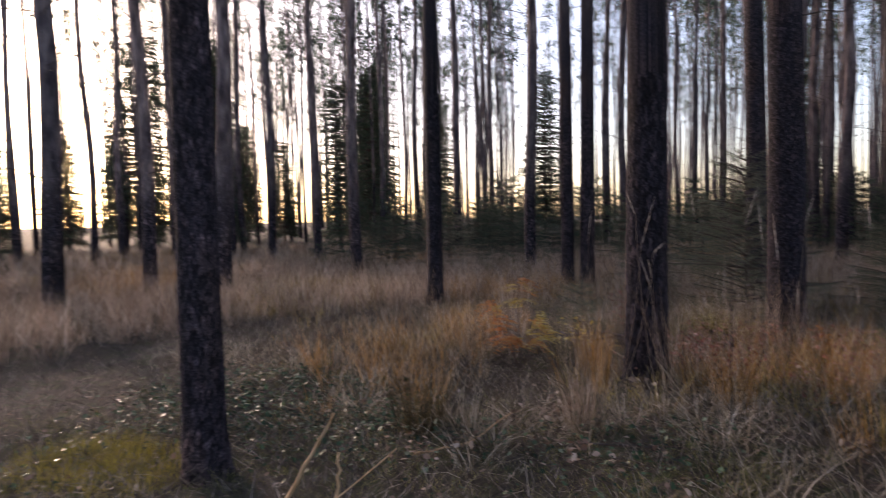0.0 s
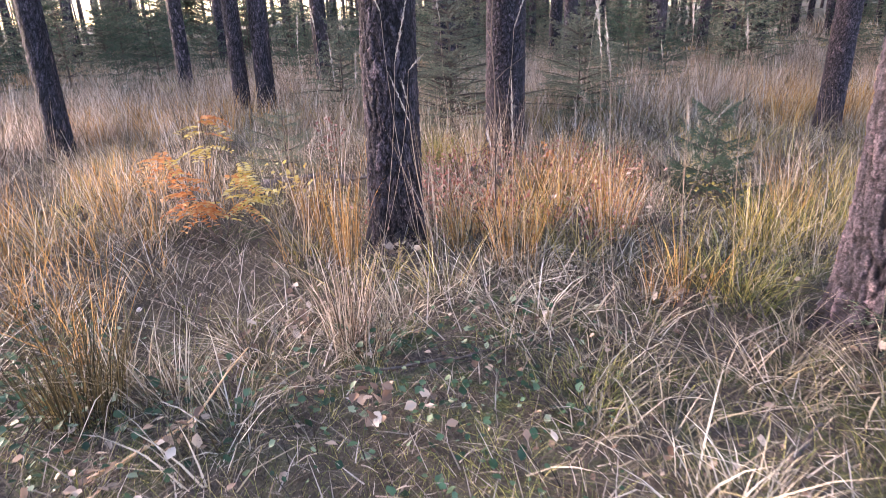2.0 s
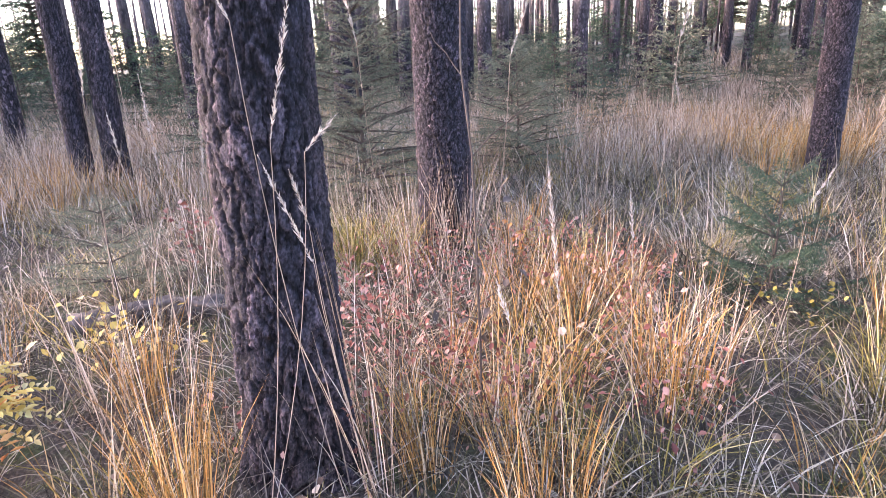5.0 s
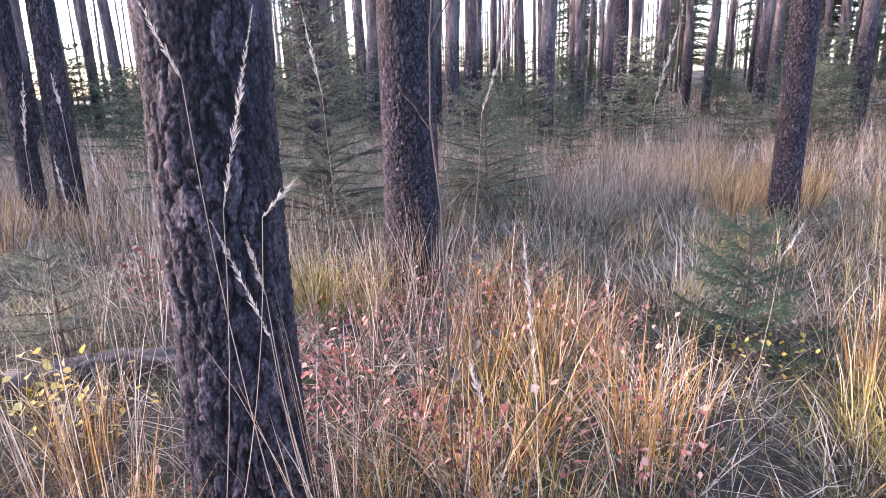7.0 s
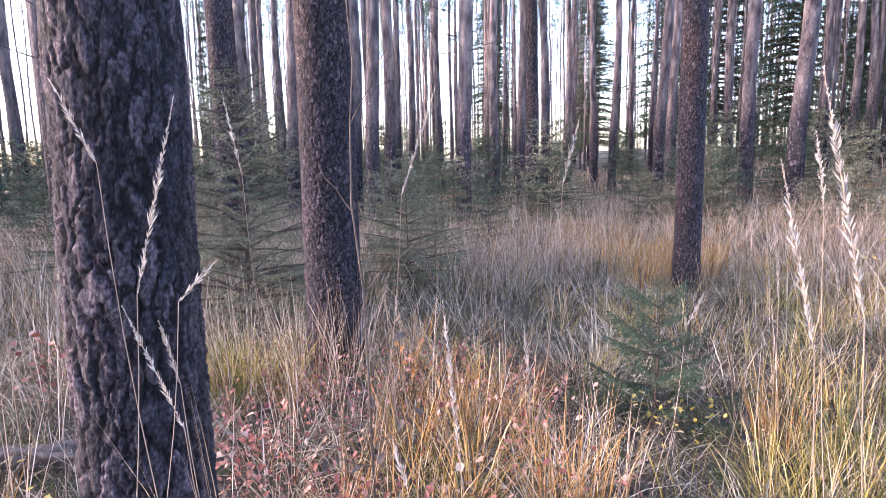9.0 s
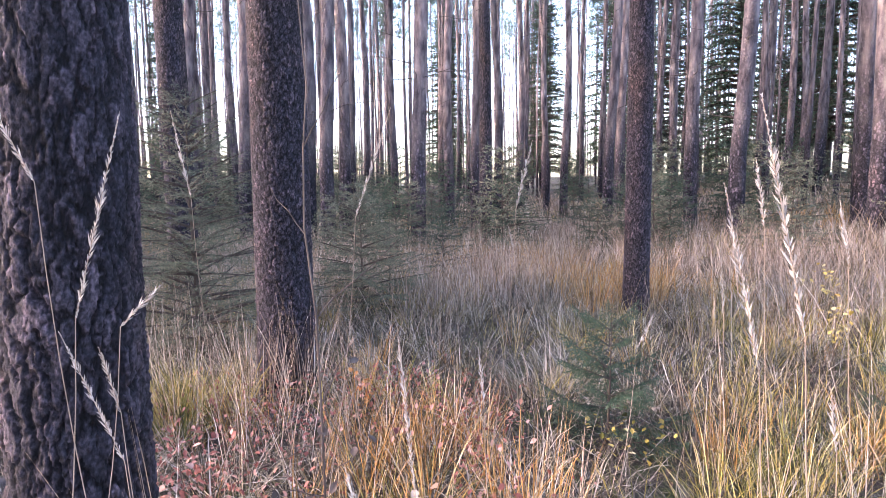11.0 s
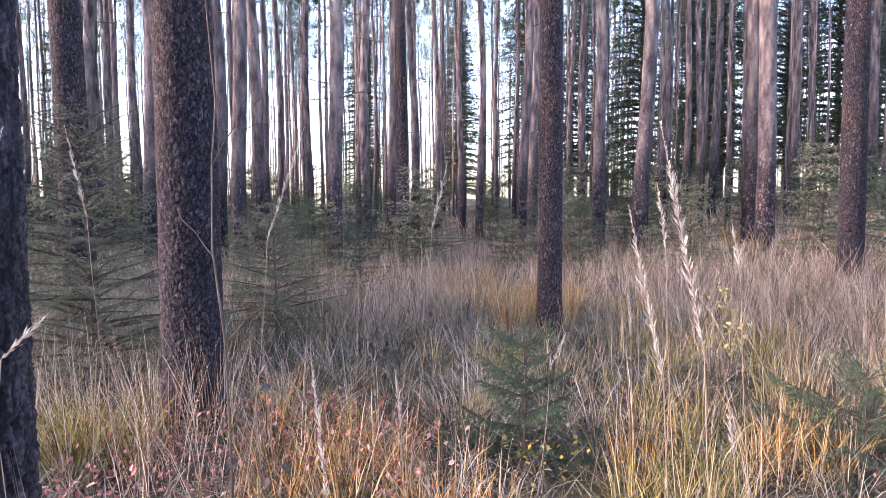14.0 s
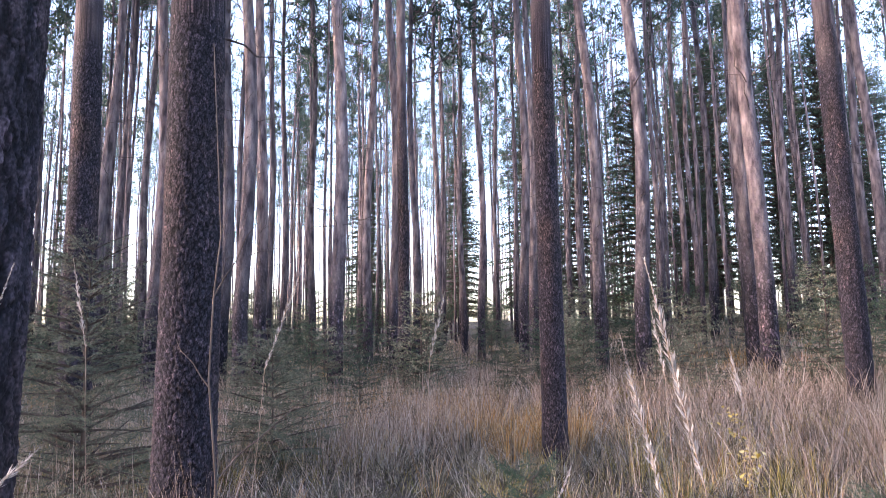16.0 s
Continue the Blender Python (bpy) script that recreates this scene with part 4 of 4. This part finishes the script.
for i, (x, y, h, r, n, mat, label) in enumerate([
        (-1.33, -0.30, 0.55, 0.16, 260, DARK_GRASS, "tall dark green-brown grass tuft on the forest floor"),
        (-1.05, -0.15, 0.45, 0.12, 110, SEDGE, "faded greenish grass tuft with bent blades"),
        (-0.48, 0.38, 0.62, 0.10, 120, STRAW, "tall straw-coloured tuft leaning at a pine's foot"),
        (-0.36, 0.30, 0.40, 0.12, 110, SEDGE, "pale bent grass tuft before a pine"),
        (-0.82, 1.30, 0.75, 0.07, 80, ORANGE, "bright orange upright grass tuft beside a large pine"),
        (-0.95, 1.42, 0.60, 0.07, 60, ORANGE, "orange upright grass tuft beside a large pine"),
        (1.38, 1.09, 0.42, 0.17, 190, GREEN, "yellow-green arching grass tuft near an old pine"),
        (1.30, 1.20, 0.40, 0.14, 110, GOLD, "orange-yellow arching grass tuft near an old pine"),
        (1.67, 1.93, 0.55, 0.13, 120, GOLD, "tall golden-yellow grass tuft"),
        (-0.02, 4.32, 0.7, 0.08, 40, STRAW, "thin straw tuft beside a pine's foot"),
        (0.19, 1.45, 0.55, 0.13, 120, ORANGE, "orange grass tuft with thin stems"),
        (0.55, 1.60, 0.46, 0.14, 110, GOLD, "orange grass tuft with thin stems"),
        (-0.18, 1.62, 0.50, 0.09, 90, ORANGE, "orange grass tuft beside a pine root"),
        (0.30, 1.25, 0.34, 0.14, 110, SEDGE, "pale sedge tuft with bent blades"),
        (-0.85, 3.70, 0.50, 0.22, 240, GREEN, "yellow-green grass tuft behind a large pine"),
        (-0.65, 4.05, 0.45, 0.18, 170, GOLD, "golden grass tuft between two pines"),
        (-1.42, 2.15, 0.55, 0.10, 90, ORANGE, "bright orange grass tuft with thin blades"),
        (-0.30, 1.50, 0.95, 0.06, 26, STRAW, "thin straw stalks leaning past a large pine"),
        (-1.15, 1.75, 0.90, 0.16, 40, STRAW, "thin straw stalks in front of dark grass"),
        (0.75, 2.05, 0.60, 0.16, 70, ORANGE, "thin orange stems among reddish leaves"),
        (0.35, 2.35, 0.50, 0.2, 90, GOLD, "golden bent grass among reddish leaves"),
        (2.05, 2.71, 0.55, 0.12, 100, ORANGE, "tall orange autumn grass tuft"),
        (2.20, 2.45, 0.50, 0.18, 170, GREEN, "yellow-green arching grass tuft"),
        (2.31, 5.05, 0.45, 0.25, 180, GOLD, "orange grass clump near a slender pine"),
        (3.75, 6.55, 0.70, 0.30, 240, ORANGE, "orange grass clump behind a slender pine"),
        (2.95, 6.25, 0.60, 0.25, 180, ORANGE, "golden grass clump beside a slender pine"),
        (2.7, 9.0, 0.85, 0.45, 260, STRAW, "tall pinkish straw clump at a pine's foot"),
        (3.4, 11.7, 0.85, 0.45, 220, STRAW, "tall pinkish straw clump at a pine's foot"),
        (-0.10, 4.10, 0.95, 0.14, 70, STRAW, "straw tuft growing up a pine's foot"),
        (-0.38, 4.10, 0.85, 0.14, 70, STRAW, "straw tuft growing up a pine's foot"),
        (1.42, 3.87, 0.42, 0.22, 220, SEDGE, "grey-green drooping sedge tuft"),
        (1.75, 4.15, 0.38, 0.20, 180, SEDGE, "grey-green drooping sedge tuft"),
        (-2.5, -2.1, 0.16, 0.45, 900, SUNLIT_MOSS, "sunlit yellow-green mossy grass mound"),
        (-2.05, -1.95, 0.14, 0.35, 600, SUNLIT_MOSS, "sunlit yellow-green mossy grass mound"),
        (1.75, -0.15, 0.22, 0.30, 260, GREEN, "low green grass patch by an old pine"),
        (0.55, 0.10, 0.20, 0.22, 200, GREEN, "low green grass patch on the floor"),
        (1.9, 3.5, 0.30, 0.2, 140, SEDGE, "pale drooping sedge tuft by a sapling")]):
    grass_tuft(300 + i, x, y, h, r, n, mat, label, 0.0045 if y < 5 else 0.006, 0.3 if mat in (SEDGE, GREEN, GOLD) else 0.13, 0.45 if mat in (SEDGE, GREEN, GOLD) else 0.12)


# ---- plumed reed-grass stalks ----
def stalk(seed, top, neck):
    """A dry stem rooted in the floor with a feathery plume from neck to top."""
    rng = np.random.default_rng(seed)
    top, neck = np.array(top), np.array(neck)
    d = (neck - top) / max(top[2] - neck[2], 1e-3)
    run = np.clip(d[:2] * neck[2] * 0.6, -0.22, 0.22)
    rx, ry = neck[0] + run[0], neck[1] + run[1]
    root = np.array([rx, ry, float(gz(rx, ry)) - 0.02])
    ob = thing("reed_grass_stalk", "dry reed-grass stalk with a pale feathery plume", "grass", "plumed grass stalks", at=Matrix.Translation(root))
    u = np.linspace(0, 1, 9)[:, None]
    mid = (root + neck) / 2 * 1.0
    line = (1 - u) ** 2 * root + 2 * u * (1 - u) * (mid + np.array([-run[0], -run[1], 0]) * 0.35) + u ** 2 * neck - root
    s = Soup()
    tube(s, np.concatenate([line, [top - root]]), np.concatenate([np.linspace(0.0015, 0.0009, 9), [0.0005]]), 5)
    part("stem", s.mesh("stem", STRAW), ob)
    s = Soup()
    n = int(40 + 420 * np.linalg.norm(top - neck))
    w = rng.random(n)
    p = neck + (top - neck) * w[:, None] - root
    ax = (top - neck) / np.linalg.norm(top - neck)
    rad = rng.normal(0, 1, (n, 3))
    rad -= ax * (rad @ ax)[:, None]
    rad /= np.linalg.norm(rad, axis=1)[:, None]
    v = ax * 0.9 + rad * 0.42
    swell = (np.sin(np.clip(w * 1.05 + 0.06, 0, 1) * math.pi) ** 0.7)[:, None] * (0.75 + 0.35 * np.sin(w * 31 + seed))[:, None]
    l = 0.021 * swell * rng.uniform(0.6, 1.25, (n, 1)) + 0.004
    sd = np.cross(v, rng.normal(0, 1, (n, 3)))
    sd /= np.linalg.norm(sd, axis=1)[:, None]
    q = np.stack([p, p + v * l * 0.5 + sd * 0.0012, p + v * l, p + v * l * 0.5 - sd * 0.0012], 1)
    s.add(q.reshape(-1, 3), None, np.arange(4 * n).reshape(-1, 4))
    part("plume", s.mesh("plume", PLUME), ob, "pale feathery seed plume")


for i, (top, neck) in enumerate([
        ((-0.376, 1.354, 1.603), (-0.446, 1.250, 1.209)), ((-0.633, 1.40, 1.641), (-0.548, 1.38, 1.466)), ((-0.529, 1.392, 1.158), (-0.399, 1.322, 0.895)),
        ((-0.459, 1.40, 1.120), (-0.417, 1.38, 0.978)), ((-0.328, 1.416, 1.248), (-0.411, 1.392, 1.161)), ((0.162, 1.289, 1.160), (0.182, 1.198, 0.816)),
        ((0.042, 1.216, 0.883), (0.069, 1.190, 0.785)), ((0.492, 1.852, 0.942), (0.497, 1.808, 0.774)), ((-1.344, 2.105, 1.511), (-1.342, 2.045, 1.282)),
        ((-1.253, 2.105, 1.509), (-1.221, 2.072, 1.385)), ((-1.088, 1.959, 1.349), (-1.032, 1.876, 1.033)), ((-0.932, 2.047, 1.289), (-0.933, 1.954, 0.937)),
        ((0.595, 0.816, 1.450), (0.636, 0.777, 1.169)), ((0.547, 0.684, 1.558), (0.589, 0.642, 1.260)), ((0.229, 1.854, 1.683), (0.117, 1.860, 1.358)),
        ((0.620, 1.717, 1.576), (0.570, 1.715, 1.380)), ((-0.473, 2.297, 1.713), (-0.413, 2.250, 1.422)), ((1.005, 1.269, 1.505), (1.019, 1.249, 1.341)),
        ((1.255, 1.284, 1.406), (1.271, 1.264, 1.247)), ((0.997, 1.015, 1.025), (1.005, 1.002, 0.907)), ((1.60, 2.2, 1.1), (1.62, 2.2, 0.9)),
        ((-1.6, 2.6, 1.2), (-1.55, 2.55, 1.0)), ((1.55, 2.6, 0.85), (1.40, 2.5, 0.70)), ((1.15, 3.6, 1.2), (1.17, 3.55, 1.05))]):
    stalk(400 + i, top, neck)


# ---- rowan, birch and other seedlings ----
def twig_line(rng, start, end, bow=0.05, n=6):
    u = np.linspace(0, 1, n)[:, None]
    start, end = np.array(start, float), np.array(end, float)
    p = start + (end - start) * u
    p[1:-1] += rng.normal(0, 1, (n - 2, 3)) * bow * np.linalg.norm(end - start) * 0.4
    return p


def rowan():
    rng = np.random.default_rng(71)
    x, y = -1.85, 1.60
    ob = thing("rowan_shrub", "small rowan shrub with orange and yellow autumn leaves", "shrub", at=Matrix.Translation((x, y, float(gz(x, y)))))
    orange, yellow = Soup(), Soup()
    for k, (ex, ey, ez) in enumerate([(-0.05, 0.05, 0.92), (-0.30, -0.05, 0.70), (0.22, 0.05, 0.60), (-0.15, -0.12, 0.48), (0.32, -0.05, 0.42), (-0.05, -0.1, 0.38)]):
        line = twig_line(rng, (0, 0, 0), (ex, ey, ez), 0.06)
        s = Soup()
        tube(s, line, np.linspace(0.006, 0.002, 6), 5)
        part("stem", s.mesh("stem", TWIG), ob)
        for j in range(13):
            base = line[-1] * rng.uniform(0.72, 1.0) + rng.normal(0, 0.02, 3)
            az = rng.uniform(0, 6.28)
            ln = rng.uniform(0.12, 0.20)
            way = np.array([math.cos(az), math.sin(az), rng.uniform(-0.35, 0.25)])
            to = yellow if (k in (0, 2, 4) and rng.random() < 0.8) or rng.random() < 0.12 else orange
            rach = np.stack([base + way * ln * w - np.array([0, 0, 0.05 * w * w]) for w in np.linspace(0.1, 1, 7)])
            for sg in (-1, 1):
                leaves(to, rng, rach + np.array([-way[1], way[0], 0]) * sg * 0.022, np.full(7, 0.046), np.full(7, az + sg * 1.15), 0.15, 0.38)
    part("orange_foliage", orange.mesh("orange_foliage", LEAF_ORANGE), ob, "orange pinnate rowan leaves")
    part("yellow_foliage", yellow.mesh("yellow_foliage", LEAF_YELLOW), ob, "yellow pinnate rowan leaves")


def bare_sapling():
    rng = np.random.default_rng(72)
    x, y = 0.0, 1.90
    z = float(gz(x, y))
    ob = thing("bare_sapling", "thin bare sapling with a few withered dark leaves", "sapling", at=Matrix.Translation((x, y, z)))
    pts = np.array([(0.0, 0.0, 0.0), (0.004, 0.01, 0.35), (0.0, 0.02, 0.7), (-0.006, 0.03, 1.02), (-0.035, 0.08, 1.30), (-0.03, 0.13, 1.55), (-0.015, 0.19, 1.75), (-0.04, 0.27, 2.15), (-0.06, 0.3, 2.45)])
    s = Soup()
    tube(s, pts, np.linspace(0.0055, 0.0018, len(pts)), 6)
    part("stem", s.mesh("stem", TWIG), ob)
    for a, b in [((-0.006, 0.03, 1.02), (0.27, 0.13, 1.25)), ((-0.035, 0.08, 1.28), (-0.135, 0.17, 1.42)), ((0, 0.02, 0.62), (-0.2, 0.05, 0.55)), ((0.0, 0.02, 0.75), (0.12, 0.1, 0.95)),
                 ((0, 0.01, 0.45), (-0.17, -0.03, 0.52)), ((-0.03, 0.13, 1.55), (0.1, 0.2, 1.8)), ((0, 0.01, 0.50), (0.18, 0.08, 0.60))]:
        s = Soup()
        tube(s, twig_line(rng, a, b, 0.06, 5), np.linspace(0.0028, 0.0012, 5), 4)
        part("branch", s.mesh("branch", TWIG), ob)
    s = Soup()
    c = np.array([(-0.12, 0.0, 0.53), (-0.18, 0.02, 0.56), (-0.08, 0.0, 0.62), (0.10, 0.05, 0.57), (0.16, 0.07, 0.60), (0.0, 0.02, 0.66), (0.03, 0.0, 0.48), (-0.05, 0, 0.45), (0.1, 0.08, 0.92), (0.11, 0.09, 0.86), (0.02, 0.0, 0.38), (-0.15, 0.0, 0.47)])
    leaves(s, rng, c, np.full(len(c), 0.045), None, 0.8, 0.6)
    part("withered_leaves", s.mesh("withered_leaves", TWIG), ob, "withered dark brown leaves")


def leafy_seedling(name, seed, x, y, h, count, size, mat, label, lean=(0, 0), spread=0.06):
    rng = np.random.default_rng(seed)
    ob = thing(name, label, "seedling", at=Matrix.Translation((x, y, float(gz(x, y)))))
    line = twig_line(rng, (0, 0, 0), (lean[0], lean[1], h), 0.04, 7)
    s = Soup()
    tube(s, line, np.linspace(0.004, 0.0012, 7), 5)
    part("stem", s.mesh("stem", TWIG), ob)
    s = Soup()
    w = rng.uniform(0.35, 1.0, count) * 6
    k = np.minimum(w.astype(int), 5)
    c = line[k] + (line[k + 1] - line[k]) * (w - k)[:, None] + rng.normal(0, spread, (count, 3)) * np.array([1, 1, 0.4])
    leaves(s, rng, c, rng.uniform(0.7, 1.2, count) * size, None, 0.5, 0.7)
    part("foliage", s.mesh("foliage", mat), ob)


rowan()
bare_sapling()
leafy_seedling("bracken_clump", 79, 1.52, 2.88, 0.20, 70, 0.035, GOLD, "withered golden bracken under a spruce sapling", (0.02, 0.0), 0.12)
leafy_seedling("birch_seedling", 73, 3.68, 3.72, 0.80, 60, 0.045, LEAF_YELLOW, "young birch seedling with pale yellow leaves", (-0.05, 0.05), 0.055)
leafy_seedling("yellow_seedling", 74, -1.80, 2.45, 0.32, 45, 0.05, LEAF_YELLOW, "low seedling with round yellow leaves in dry grass", (0.08, -0.05), 0.12)
leafy_seedling("yellow_seedling", 75, -1.45, 2.35, 0.26, 22, 0.045, LEAF_YELLOW, "low seedling with yellow leaves beside fallen wood", (0.05, 0.0), 0.10)
leafy_seedling("pink_seedling", 76, -1.85, 3.62, 0.50, 55, 0.045, LEAF_PINK, "small seedling with pink-red leaves", (0.05, 0.0), 0.07)
leafy_seedling("red_seedling", 77, 0.30, 3.86, 0.30, 24, 0.05, LEAF_ORANGE, "low seedling with orange-red leaves", (0.0, 0.0), 0.06)
leafy_seedling("pink_seedling", 78, -0.55, 2.6, 0.42, 30, 0.04, LEAF_PINK, "small seedling with pink-red leaves", (-0.03, 0.0), 0.07)
for i, (x, y) in enumerate([(-0.98, 0.28), (-0.83, -0.44), (-0.20, -0.18), (-0.72, 0.42), (-0.58, 1.36), (-0.45, 1.25), (-0.93, 0.76), (1.08, 0.95), (-0.95, -0.75), (1.85, 0.62), (0.35, 2.3), (0.9, 2.2), (1.35, -1.1), (0.0, 1.05)]):
    leafy_seedling("pale_seedling", 90 + i, x, y, 0.12 + 0.02 * (i % 3), 16 + i % 5, 0.05, LEAF_PALE, "low plant with withered whitish-pink leaves on the floor", (0.02, 0.0), 0.07)


# ---- fallen wood ----
def wood_piece(name, seed, pts, radii, mat, label, sides=8):
    rng = np.random.default_rng(seed)
    base = np.array(pts[0], float)
    s = Soup()
    p = np.array(pts, float)
    u = np.linspace(0, len(p) - 1, 4 * len(p))
    line = np.stack([np.interp(u, np.arange(len(p)), p[:, c]) for c in range(3)], -1)
    line[1:-1] += rng.normal(0, 0.004, (len(line) - 2, 3))
    r = np.interp(u, np.arange(len(p)), radii) * rng.uniform(0.9, 1.1, len(line))
    line = np.concatenate([line[:1], line, line[-1:]])
    r = np.concatenate([[0.0005], r, [0.0005]])
    tube(s, line - base, r, sides)
    ob = new(name, s.mesh(name, mat))
    ob.matrix_basis = Matrix.Translation(base)
    return tagged(ob, label, "deadwood")


wood_piece("rotten_log", 81, [(-2.15, 2.80, 0.08), (-1.75, 2.98, 0.09), (-1.30, 3.08, 0.08)], [0.07, 0.075, 0.06], DEADWOOD, "dark rotten log lying in brown grass", 12)
wood_piece("fallen_branch", 82, [(-1.95, 2.75, 0.14), (-1.6, 2.88, 0.19), (-1.25, 2.80, 0.17), (-1.05, 2.85, 0.24)], [0.015, 0.018, 0.014, 0.008], DEADWOOD, "grey fallen branch lying across a log", 8)
wood_piece("broken_stick", 83, [(-0.66, -2.03, 0.0), (-0.49, -1.87, 0.38), (-0.36, -1.75, 0.69)], [0.011, 0.010, 0.006], PALE_WOOD, "pale broken stick standing in the grass", 7)
wood_piece("broken_stick", 84, [(-0.33, -1.90, 0.0), (-0.315, -1.78, 0.36), (-0.32, -1.76, 0.54)], [0.008, 0.007, 0.005], PALE_WOOD, "short pale broken stick standing in the grass", 7)
wood_piece("dry_stem", 85, [(-0.55, -2.05, 0.02), (-0.33, -1.89, 0.3), (-0.15, -1.6, 0.55)], [0.005, 0.004, 0.002], PALE_WOOD, "thin slanting dry stem", 6)
wood_piece("twig", 86, [(-0.35, 0.12, 0.03), (0.1, 0.32, 0.06), (0.5, 0.55, 0.05)], [0.007, 0.006, 0.003], DEADWOOD, "thin grey twig lying on dead grass", 6)
wood_piece("twig", 87, [(-1.05, -0.65, 0.02), (-0.85, -0.35, 0.05), (-0.8, 0.05, 0.16)], [0.008, 0.006, 0.003], PALE_WOOD, "bent pale twig lying on the floor", 6)
wood_piece("twig", 88, [(1.25, -0.15, 0.03), (1.4, 0.05, 0.05)], [0.009, 0.007], DEADWOOD, "short grey stick lying on the floor", 6)
